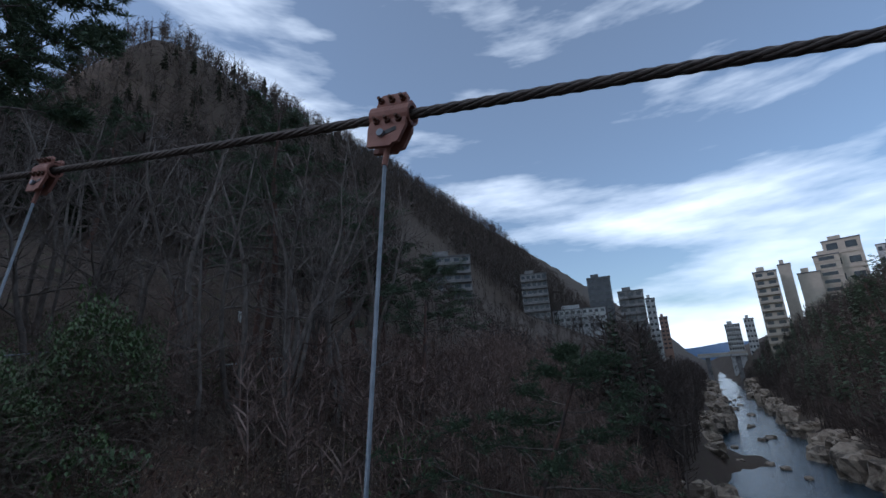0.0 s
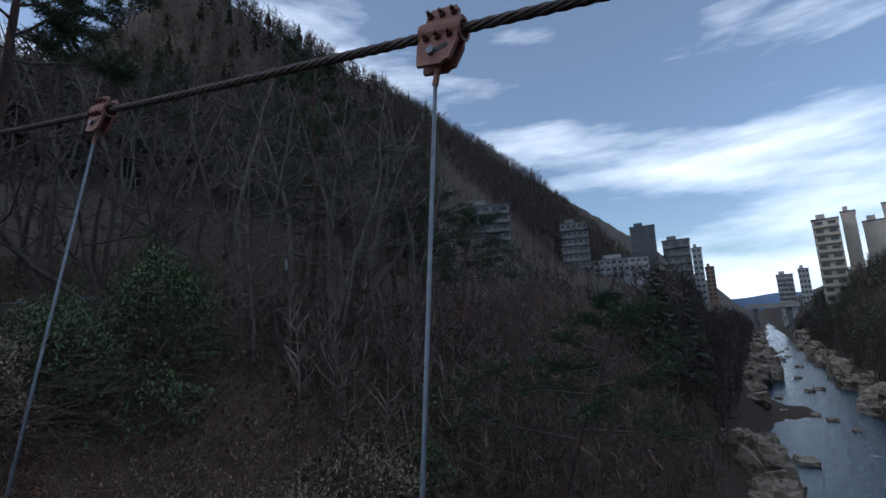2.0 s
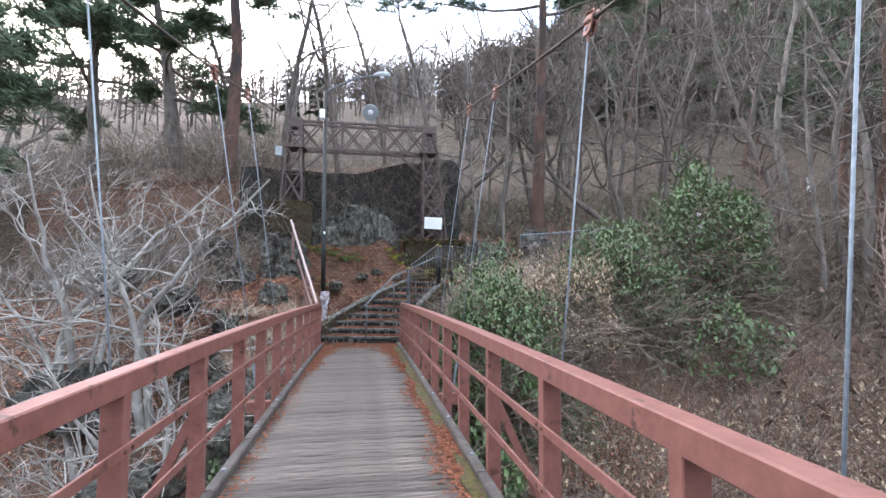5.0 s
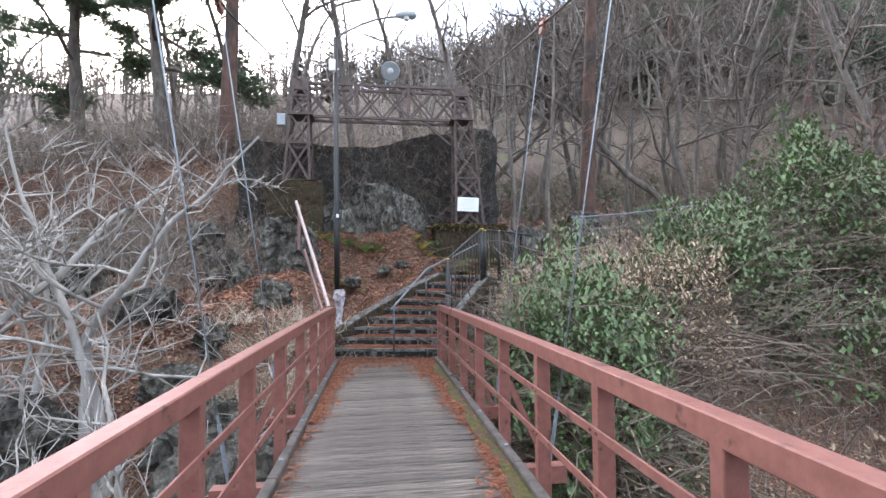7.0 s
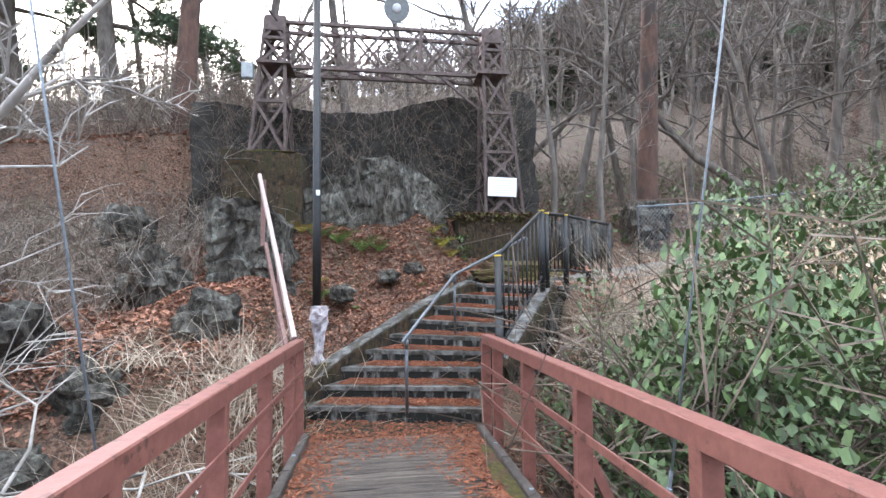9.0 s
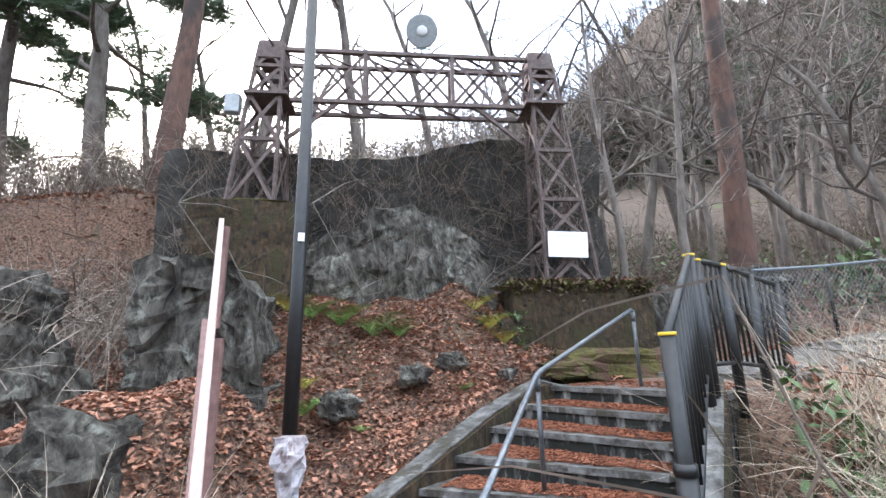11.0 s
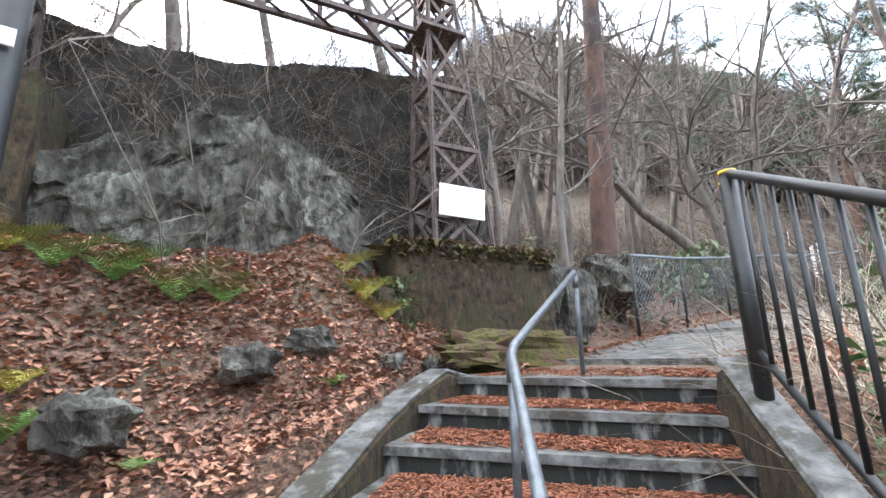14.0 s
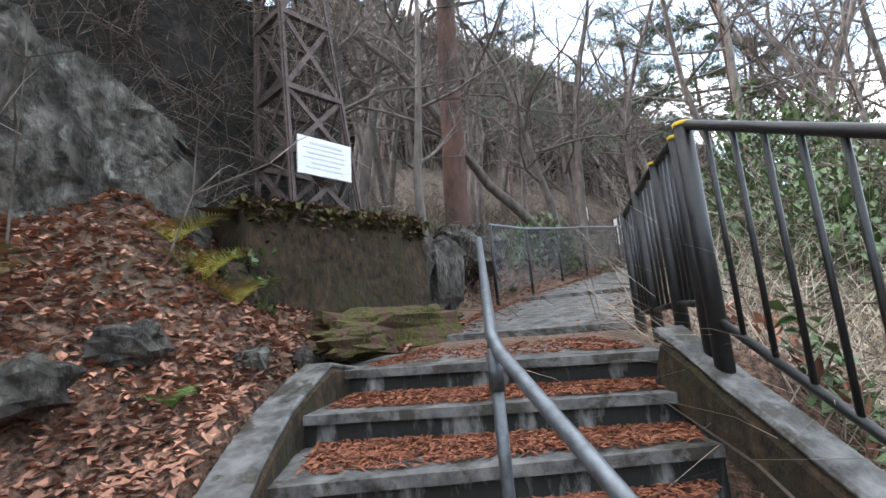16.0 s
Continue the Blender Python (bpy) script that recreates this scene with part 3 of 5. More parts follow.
pts = [(-0.68, 12.08, -0.05)]
for i, (x, y) in enumerate(STEP_L):
    pts.append((x - 0.17, y + 0.1, RISE * (i + 1) - 0.14 - 0.012 * i))
pts.append((2.2, 14.92, 0.98))
fine = []
for a, b in zip(pts, pts[1:]):
    for k in range(3):
        v = Vector(a).lerp(Vector(b), k / 3)
        fine.append(v + Vector((0, 0, 0.015 * noise.noise(v * 3))))
fine.append(Vector(pts[-1]))
kerb = thing("stair_kerb", "curved mossy concrete kerb wall with a pale worn top", "kerb", kind="structure")
part("kerb_wall", Geo().sweep(fine, 0.21, 0.54, 0.03), M_CONCRETE, kerb)
part("kerb_top", Geo().sweep([p + Vector((0, 0, 0.275)) for p in fine], 0.19, 0.03, 0.01), M_STEP, kerb, "pale worn concrete top")
kerb = thing("side_kerb", "straight mossy concrete kerb beside the steps", "kerb", kind="structure")
fine = [Vector((2.42, 13.03, 1.3)).lerp(Vector((1.42, 11.85, 0.52)), k / 8) + Vector((-0.06, 0.05, 0.01 * noise.noise(Vector((k * 0.7, 0, 0))))) for k in range(9)]
part("kerb_wall", Geo().sweep(fine, 0.17, 0.3, 0.05), M_CONCRETE, kerb)
part("kerb_top", Geo().sweep([p + Vector((0, 0, 0.155)) for p in fine], 0.15, 0.03, 0.012), M_STEP, kerb, "pale worn concrete top")

# ---- handrail in the middle of the steps ----
low, bend, top = Vector((0.375, 11.93, 0.865)), Vector((1.1, 13.14, 1.52)), Vector((2.384, 14.134, 2.075))
hr = thing("stair_handrail", "bent steel pipe handrail on three posts up the steps", "handrail")
knee = [low, low.lerp(bend, 0.5), bend - (bend - low) * 0.03, bend + (top - bend) * 0.03, bend.lerp(top, 0.5), top - (top - bend) * 0.02, top + Vector((0.015, 0.01, -0.03))]
part("rail_pipe", Geo().tube(knee, 0.018, 12), M_WORN, hr, "worn grey upper pipe", smooth=True)
for p, foot in ((low.lerp(bend, 0.06), 0.14), (bend, 0.74), (top, 1.34)):
    part("post", Geo().tube([(p.x, p.y, foot), (p.x, p.y, p.z - 0.01)], 0.017, 12), M_PIPE, hr, smooth=True)
    part("collar", Geo().tube([(p.x, p.y, p.z - 0.12), (p.x, p.y, p.z - 0.03)], 0.021, 12), M_PIPE, hr, smooth=True)

# ---- black fence beside the steps and the path ----
near_post, corner = Vector((1.342, 11.873, 1.715)), Vector((2.16, 12.836, 2.306))
fence = thing("black_fence", "black painted steel bar fence with yellow tape on its posts", "fence")


def fence_panel(a, b, foot_a, foot_b, bars, thick=0.021):
    part("top_rail", Geo().tube([a, b], thick, 12), M_BLACK, fence, smooth=True)
    la, lb = Vector((a.x, a.y, foot_a)), Vector((b.x, b.y, foot_b))
    part("bottom_rail", Geo().tube([la, lb], thick * 0.8, 10), M_BLACK, fence, smooth=True)
    for k in range(1, bars):
        w = k / bars
        p, q = a.lerp(b, w), la.lerp(lb, w)
        part("bar", Geo().tube([q, p], 0.0105, 8), M_BLACK, fence, smooth=True)


def fence_post(p, foot, tape=True):
    part("post", Geo().tube([(p.x, p.y, foot), (p.x, p.y, p.z + 0.012)], 0.036, 14), M_BLACK, fence, smooth=True)
    if tape:
        part("tape", Geo().tube([(p.x, p.y, p.z - 0.008), (p.x, p.y, p.z + 0.008)], 0.0385, 14), M_YELLOW, fence, "yellow tape band", smooth=True)


fence_panel(near_post, corner, 0.78, 1.5, 10)
fence_post(near_post, 0.45)
fence_post(corner, 1.2)
part("sleeve", Geo().tube([(1.345, 11.876, 0.4), (1.345, 11.876, 1.16)], 0.045, 14).tube([(1.345, 11.876, 1.12), (1.345, 11.876, 1.17)], 0.05, 14), M_BLACK, fence, smooth=True)
turn_a = Vector((2.235, 12.885, 2.28))
ends = [turn_a, Vector((2.57, 13.08, 2.285)), Vector((3.0, 13.34, 2.25)), Vector((3.45, 13.6, 2.22))]
for k, (a, b) in enumerate(zip(ends, ends[1:])):
    fence_panel(a, b, a.z - 0.72, b.z - 0.72, 5)
    fence_post(b, b.z - 1.1, k == 0)
fence_post(turn_a, 1.2)

# ---- low wire fence along the path ----
wire = thing("wire_fence", "low wire mesh fence with dark posts and a pale top rail", "fence")
posts = [Vector((5.53, 16.32, 1.86)), Vector((7.2, 16.75, 2.02)), Vector((8.8, 17.0, 2.2)), Vector((10.4, 17.2, 2.4)), Vector((12.0, 17.0, 2.5)), Vector((13.6, 16.7, 2.66))]
for p in posts:
    part("post", Geo().tube([p - Vector((0, 0, 0.3)), p + Vector((0, 0, 1.02))], 0.025, 10), M_BLACK, wire, smooth=True)
part("top_rail", Geo().tube([p + Vector((0, 0, 1.02)) for p in posts], 0.022, 10), M_GALV, wire, "pale galvanised top rail", smooth=True)
g = Geo()
for a, b in zip(posts, posts[1:]):
    n = 16
    for k in range(-10, n):
        for s in (1, -1):
            w0, w1 = k / n, (k + 10) / n
            h0, h1 = 0.03, 1.0
            if w0 < 0:
                h0, w0 = 0.03 + 0.97 * (-w0) / (w1 - w0), 0.0
            if w1 > 1:
                h1, w1 = h0 + (1.0 - h0) * (1 - w0) / (w1 - w0), 1.0
            if s < 0:
                w0, w1 = 1 - w0, 1 - w1
            p, q = a.lerp(b, w0), a.lerp(b, w1)
            g.tube([(p.x, p.y, p.z + h0), (q.x, q.y, q.z + h1)], 0.0028, 3, False)
tagged(part("wire_mesh", g, M_GALV, wire, "thin diamond wire mesh"), kind="stuff")

# ---- street lamp ----
lamp = thing("street_lamp", "slim dark street lamp pole with a curved arm over the stairs", "street lamp", (-0.67, 13.6, 1.0))
part("pole", Geo().tube([(0, 0, 0), (-0.005, 0.02, 1.2), (-0.03, 0.09, 5.35)], [0.058, 0.056, 0.046], 16), M_BLACK, lamp, "glossy dark blue-grey pole", smooth=True)
arm = [Vector((-0.03, 0.09, 5.3)) + Vector((1.35 * w, -0.12 * w, 0.52 * math.sin(w * math.pi / 2) ** 0.8)) for w in (0, 0.08, 0.2, 0.4, 0.6, 0.8, 1.0)]
part("arm", Geo().tube(arm, 0.022, 10), M_PIPE, lamp, smooth=True)
head = part("lamp_head", Geo().tube([(1.2, -0.02, 5.83), (1.26, -0.03, 5.84), (1.42, -0.04, 5.85), (1.6, -0.06, 5.85), (1.66, -0.06, 5.85)], [0.03, 0.06, 0.095, 0.085, 0.02], 14), M_HORN, lamp, "grey lamp head, unlit", smooth=True)
part("lens", Geo().tube([(1.44, -0.045, 5.79), (1.44, -0.045, 5.74)], [0.08, 0.055], 12), M_SIGN, head, "pale glass lens")
part("junction_box", Geo().bevelled((0.13, 0.1, 0.24), pose(-0.09, -0.0, 4.72), 0.01), M_SIGN, lamp, "small white junction box")
part("label_plate", Geo().bevelled((0.05, 0.012, 0.07), pose(0.015, -0.045, 1.62, 0, 0, 10), 0.003), M_SIGN, lamp, "small white label")

# ---- pylon that carries the cables ----
pylon = thing("cable_pylon", "brown steel lattice portal that carries the bridge cables", "lattice tower")


def lattice_leg(x0, x1, foot, mirror):
    """A tapered leg of four angles with cross bracing."""
    base = [(x0, 16.02), (x1, 16.02), (x1, 16.72), (x0, 16.72)]
    xm = 2.40 if not mirror else -1.80
    crown = [(xm - 0.17, 16.2), (xm + 0.17, 16.2), (xm + 0.17, 16.55), (xm - 0.17, 16.55)]

    def corner_at(k, z):
        w = (z - foot) / (6.42 - foot)
        return Vector((base[k][0] + (crown[k][0] - base[k][0]) * w, base[k][1] + (crown[k][1] - base[k][1]) * w, z))

    for k in range(4):
        part("corner_angle", Geo().bar(corner_at(k, foot), corner_at(k, 6.42), 0.06, 0.025).bar(corner_at(k, foot), corner_at(k, 6.42), 0.025, 0.06), M_TOWER, pylon)
    levels = [foot, 3.25, 3.9, 4.7, 5.5, 6.0, 6.42] if not mirror else [foot, 4.75, 5.5, 6.0, 6.42]
    for z0, z1 in zip(levels, levels[1:]):
        for k in range(4):
            a, b, c, d = corner_at(k, z0), corner_at((k + 1) % 4, z0), corner_at(k, z1), corner_at((k + 1) % 4, z1)
            part("brace", Geo().bar(a, d, 0.012, 0.05), M_TOWER, pylon)
            part("brace", Geo().bar(b, c, 0.012, 0.05), M_TOWER, pylon)
            part("strut", Geo().bar(c, d, 0.055, 0.055), M_TOWER, pylon)
    part("saddle_box", Geo().bevelled((0.36, 0.42, 0.3), pose(xm, 16.37, 6.28), 0.02), M_TOWER, pylon, "riveted box at the leg's head")
    part("ledge", Geo().box((0.62, 0.62, 0.05), pose(xm, 16.37, 5.5)), M_TOWER, pylon)


lattice_leg(2.2, 2.96, 2.58, False)
lattice_leg(-2.2, -1.56, 3.74, True)
for y in (16.28, 16.68):
    for z in (6.37, 5.5):
        part("chord", Geo().bar((-1.98, y, z), (2.52, y, z), 0.07, 0.06), M_TOWER, pylon)
    n = 6
    for k in range(n):
        x0, x1 = -1.75 + 4.1 * k / n, -1.75 + 4.1 * (k + 1) / n
        part("beam_brace", Geo().bar((x0, y, 5.52), (x1, y, 6.35), 0.012, 0.045), M_TOWER, pylon)
        part("beam_brace", Geo().bar((x0, y, 6.35), (x1, y, 5.52), 0.012, 0.045), M_TOWER, pylon)
        if k % 2 == 0 and k:
            part("beam_upright", Geo().bar((x0, y, 5.5), (x0, y, 6.37), 0.06, 0.06), M_TOWER, pylon)
for z in (6.37, 5.5):
    for k in range(7):
        x0, x1 = -1.75 + 4.1 * k / 7, -1.75 + 4.1 * (k + 1) / 7
        part("cross_brace", Geo().bar((x0, 16.28, z), (x1, 16.68, z), 0.04, 0.012), M_TOWER, pylon)
for s, x in ((1, -1.55), (-1, 2.1)):
    part("knee_brace", Geo().bar((x, 16.3, 4.85), (x + s * 0.75, 16.3, 5.48), 0.05, 0.05), M_TOWER, pylon)
for w, h, x, z in ((0.2, 0.3, -2.2, 5.35),):
    whole("switch_box", Geo().bevelled((w, 0.14, h), pose(x - 0.08, 16.2, z), 0.015), M_HORN, "small grey electrical box on the pylon leg", "switch box")

horn = thing("loudspeaker", "grey horn loudspeaker on a stand above the pylon beam", "loudspeaker", (0.5, 16.3, 6.39))
tip = pose(0, 0.0, 0.42, 30, 0, 0) @ pose(0, 0, -0.46)
part("stand", Geo().bar((-0.12, 0, 0), (-0.12, 0, 0.2), 0.02, 0.02).bar((0.12, 0, 0), (0.12, 0, 0.2), 0.02, 0.02).bar((-0.15, 0, 0.12), (0.15, 0, 0.12), 0.02, 0.02).bar((0, 0.04, 0), (0, 0.04, 0.4), 0.025, 0.025), M_HORN, horn)
bell = part("horn_bell", Geo().tube([(0, -0.16, 0.46), (0, -0.165, 0.46), (0, -0.14, 0.46), (0, -0.09, 0.46), (0, 0.16, 0.46), (0, 0.26, 0.46)], [0.24, 0.255, 0.2, 0.12, 0.07, 0.06], 28, False), M_HORN, horn, smooth=True)
bell.matrix_basis = tip
face = part("horn_face", Geo().tube([(0, -0.172, 0.46), (0, -0.166, 0.46)], [0.236, 0.24], 28), M_HORN, horn, "flat grey horn grille")
face.matrix_basis = tip
throat = part("horn_throat", Geo().tube([(0, -0.186, 0.46), (0, -0.172, 0.46)], [0.07, 0.085], 18), M_SIGN, horn, "pale inner horn cone", smooth=True)
throat.matrix_basis = tip

sign = thing("notice_board", "white notice board with faded print wired to the pylon leg", "sign", pose(2.51, 15.95, 3.185, 0, 2.5, -4), "")
part("board", Geo().bevelled((0.56, 0.02, 0.37), None, 0.004), M_SIGN, sign)
g = Geo()
for r, (w, h) in enumerate(((0.34, 0.022), (0.42, 0.012), (0.4, 0.012), (0.42, 0.012), (0.3, 0.012), (0.38, 0.012))):
    g.box((w, 0.003, h), pose(0.01 * (-1) ** r, -0.0115, 0.125 - 0.048 * r))
tagged(part("print_lines", g, M_INK, sign, "faded grey lines of print"), kind="stuff")

# ---- footings, wall and rocks ----
def lump(g, at, size, seed, rough=0.25, n=18, square=0.6, turn=0.0, fine=0.0):
    """A boulder: a squared ball pushed in and out by noise."""
    i = len(g.v)
    rows = n // 2 + 1
    c, s = math.cos(radians(turn)), math.sin(radians(turn))
    for j in range(rows):
        th = math.pi * j / (rows - 1)
        for k in range(n):
            ph = 2 * math.pi * k / n
            d = Vector((math.sin(th) * math.cos(ph), math.sin(th) * math.sin(ph), math.cos(th)))
            p = Vector([math.copysign(abs(q) ** square, q) for q in d])
            sh = Vector((seed * 7.1, seed * 3.3, seed))
            r = 1 + rough * (noise.noise(p * 1.6 + sh) + 0.6 * noise.noise(p * 3.7 + sh) + 0.35 * noise.noise(p * 8 + sh))
            p = Vector((p.x * size[0], p.y * size[1], p.z * size[2])) * r / 2
            if fine:
                p += d * fine * noise.noise(p * 6 + sh)
            g.v.append((at[0] + c * p.x - s * p.y, at[1] + s * p.x + c * p.y, at[2] + p.z))
    for j in range(rows - 1):
        for k in range(n):
            a, b = i + j * n + k, i + j * n + (k + 1) % n
            g.f.append((a, a + n, b + n, b))
    return g


def block(name, x0, x1, y0, y1, z0, z1, mat, label, category, seed, amount=0.05, cell=0.13, top=None):
    """A weathered cast block with an uneven skin."""
    g = Geo()
    index = {}

    def at(i, j, k):
        key = (i, j, k)
        if key not in index:
            x = x0 + (x1 - x0) * i / nx
            crest = top(x) if top else z1
            p = Vector((x, y0 + (y1 - y0) * j / ny, z0 + (crest - z0) * k / nz))
            v = noise.noise_vector(p * 2.3 + Vector((seed, 0, 0))) * amount + noise.noise_vector(p * 6 + Vector((seed, 0, 5))) * amount * 0.5 + noise.noise_vector(p * 15 + Vector((seed, 0, 5))) * amount * 0.22
            if amount > 0.1:      # split along slanting joints
                q = Vector((p.x * 1.7 + p.z * 0.6, p.y * 1.3 + p.x * 0.4, p.z * 2.1 - p.x * 0.9 + seed))
                v = v * 0.38 + noise.cell_vector(q) * amount * 0.55 + noise.cell_vector(q * 2.7) * amount * 0.3 - Vector((0.4, 0.4, 0.4)) * amount
            index[key] = len(g.v)
            g.v.append(tuple(p + v))
        return index[key]

    nx, ny, nz = (max(2, int((b - a) / cell)) for a, b in ((x0, x1), (y0, y1), (z0, z1)))
    for i in range(nx):
        for k in range(nz):
            g.f.append((at(i, 0, k), at(i + 1, 0, k), at(i + 1, 0, k + 1), at(i, 0, k + 1)))
            g.f.append((at(i + 1, ny, k), at(i, ny, k), at(i, ny, k + 1), at(i + 1, ny, k + 1)))
        for j in range(ny):
            g.f.append((at(i, j, nz), at(i + 1, j, nz), at(i + 1, j + 1, nz), at(i, j + 1, nz)))
    for j in range(ny):
        for k in range(nz):
            g.f.append((at(0, j + 1, k), at(0, j, k), at(0, j, k + 1), at(0, j + 1, k + 1)))
            g.f.append((at(nx, j, k), at(nx, j + 1, k), at(nx, j + 1, k + 1), at(nx, j, k + 1)))
    return whole(name, g, mat, label, category, kind="structure")


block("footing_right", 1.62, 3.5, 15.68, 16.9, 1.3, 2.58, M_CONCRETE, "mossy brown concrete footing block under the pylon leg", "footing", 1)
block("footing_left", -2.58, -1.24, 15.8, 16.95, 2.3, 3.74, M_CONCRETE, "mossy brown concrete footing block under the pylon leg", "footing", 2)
ledge = lump(Geo(), (2.8, 15.5, 1.5), (1.75, 0.55, 0.42), 31, 0.35, 30, 0.6, 2, 0.05)
whole("mossy_ledge", ledge, M_MOSS, "low stone ledge covered in yellow-green moss", "ledge", kind="structure")
for at, size, seed in (((2.5, 15.86, 2.57), (1.75, 0.22, 0.07), 41), ((-1.9, 15.98, 3.74), (1.15, 0.22, 0.07), 42), ((1.95, 14.95, 1.5), (0.5, 0.2, 0.16), 43)):
    tagged(whole("moss", lump(Geo(), at, size, seed, 0.5, 26, 0.6, 0, 0.03), M_MOSS, "cushion of yellow-green moss on old concrete", "moss"), kind="stuff")
# retaining wall with a sagging top
g = Geo()
nx, nz = 56, 26
def wall_top(x):
    return float(np.interp(x, [-9, -3.5, -0.85, 0.2, 1.2, 2.5, 3.45, 3.6], [4.7, 4.98, 4.95, 4.86, 5.27, 5.41, 5.44, 5.3]))
for face in (0, 1):
    for i in range(nx + 1):
        x = -3.6 + 7.2 * i / nx
        for k in range(nz + 1):
            z = 1.2 + (wall_top(x) - 1.2) * k / nz
            p = Vector((x, 17.0 + 0.55 * face, z))
            g.v.append(tuple(p + noise.noise_vector(p * 1.4) * 0.12 + noise.noise_vector(p * 5) * 0.05))
w = nz + 1
h = (nx + 1) * w
for i in range(nx):
    for k in range(nz):
        a = i * w + k
        g.f.append((a, a + w, a + w + 1, a + 1))
        g.f.append((h + a + w, h + a, h + a + 1, h + a + w + 1))
    a = i * w + nz
    g.f.append((a, a + w, h + a + w, h + a))
for a, flip in ((0, False), (nx * w, True)):
    for k in range(nz):
        q = (a + k, a + k + 1, h + a + k + 1, h + a + k)
        g.f.append(q[::-1] if flip else q)
whole("wall_retaining", g, M_WALL, "dark overgrown concrete retaining wall behind the pylon", "wall", kind="structure")

def crag_top(x):
    return float(np.interp(x, [-1.3, -0.9, -0.5, -0.2, 0.3, 0.8, 1.1, 1.5], [3.0, 3.3, 3.35, 3.72, 3.75, 3.5, 3.35, 2.7]))
block("rock_face", -1.25, 1.45, 15.95, 17.0, 1.5, 3.7, M_ROCKFACE, "broad flat grey rock face streaked with lichen", "rock face", 7, 0.17, 0.085, crag_top)
block("rock_face", -2.35, -1.15, 14.45, 15.6, 1.0, 2.8, M_ROCKFACE, "broken grey-green rock outcrop in the bank", "rock face", 8, 0.3, 0.12, lambda x: float(np.interp(x, [-2.4, -2.0, -1.5, -1.1], [2.5, 2.75, 2.5, 1.7])))
ROCKS = [((-1.75, 12.95, 0.85), (0.8, 0.7, 0.9), 16, 0.35), ((-2.9, 14.0, 1.5), (0.8, 0.7, 0.8), 17, 0.35),
         ((4.25, 16.3, 2.2), (0.6, 0.6, 1.0), 18, 0.3), ((4.8, 16.8, 2.3), (0.6, 0.6, 0.7), 19, 0.35), ((6.6, 17.9, 2.7), (2.0, 0.9, 1.0), 20, 0.3), ((-0.4, 14.3, 1.35), (0.35, 0.3, 0.25), 21, 0.4), ((0.7, 15.0, 1.72), (0.32, 0.24, 0.2), 22, 0.4),
         ((0.3, 14.75, 1.6), (0.3, 0.3, 0.22), 23, 0.4), ((1.35, 15.1, 1.55), (0.3, 0.2, 0.18), 24, 0.4), ((1.75, 15.15, 1.5), (0.2, 0.2, 0.18), 25, 0.4), ((-3.6, 14.8, 2.2), (0.7, 0.6, 0.7), 26, 0.35), ((-1.6, 10.2, -1.3), (1.6, 1.4, 1.3), 27, 0.35), ((-2.9, 11.4, -0.2), (0.8, 0.7, 0.6), 28, 0.35), ((3.7, 16.2, 2.2), (0.5, 0.5, 0.9), 29, 0.35), ((-2.6, 12.4, 0.35), (0.8, 0.7, 0.7), 30, 0.5), ((-3.9, 12.9, 0.8), (1.0, 0.8, 0.8), 31, 0.5), ((-4.8, 10.8, -0.7), (1.5, 1.0, 1.0), 32, 0.4), ((-2.2, 10.9, -0.7), (1.3, 0.9, 0.8), 33, 0.4), ((-5.4, 13.6, 1.3), (1.2, 0.9, 0.9), 34, 0.4), ((-3.2, 9.3, -1.9), (1.4, 1.1, 0.9), 35, 0.4)]
for at, size, seed, rough in ROCKS:
    big = size[0] > 0.6
    whole("rock", lump(Geo(), (at[0], at[1], at[2] - (0.0 if big else 0.11)), size, seed, rough, 34 if big else 22, 0.68, seed * 40, 0.08 if big else 0.02), M_ROCKFACE, "rough grey-green lichened rock in the leaf-covered bank", "rock", "rocks of the bank")

# ---- small things at the foot of the stairs ----
post_a, post_b = Vector((-0.66, 11.9, 0.93)), Vector((-1.62, 14.44, 3.02))
bar = thing("sloping_rail", "faded pinkish steel rail climbing the bank on brown posts", "handrail")
part("rail", Geo().bar(post_a, post_b, 0.05, 0.06, 0.006), M_PINKISH, bar)
for w, down in ((0.42, 1.2), (0.97, 1.0)):
    p = post_a.lerp(post_b, w)
    part("post", Geo().bar(p + Vector((0.05, 0, -down)), p + Vector((0.05, 0, -0.02)), 0.06, 0.06, 0.006), M_BROWN, bar)
part("lower_rail", Geo().bar(post_a + Vector((-0.05, 0.1, -0.3)), post_a.lerp(post_b, 0.6) + Vector((-0.05, 0, -0.25)), 0.04, 0.05, 0.005), M_BROWN, bar)


# ---- planting helpers ----
def bumpy(x, y):
    """Height of the finished ground at one place."""
    z = ground(x, y)
    if abs(x - 3) < 40 and abs(y - 10) < 40:
        d, _ = path_near(np.array(x), np.array(y))
        keep = float(smooth_step(1.0, 2.0, d)) * (0.2 if -0.9 < x < 2.4 and 11.5 < y < 14 else 1.0)
        z += keep * (noise.noise(Vector((x * 1.7, y * 1.7, 3))) * 0.16 + noise.noise(Vector((x * 0.5, y * 0.5, 9))) * 0.25)
    return z


def limb(rng, g, start, heading, length, r0, r1, n, steps, wander, lift=0.0):
    pts, radii = [start.copy()], [r0]
    d = heading.normalized()
    for k in range(steps):
        d = (d + Vector((rng.gauss(0, wander), rng.gauss(0, wander), rng.gauss(0, wander) + lift))).normalized()
        pts.append(pts[-1] + d * (length / steps))
        radii.append(r0 + (r1 - r0) * (k + 1) / steps)
    g.tube(pts, radii, n, False)
    return pts, radii


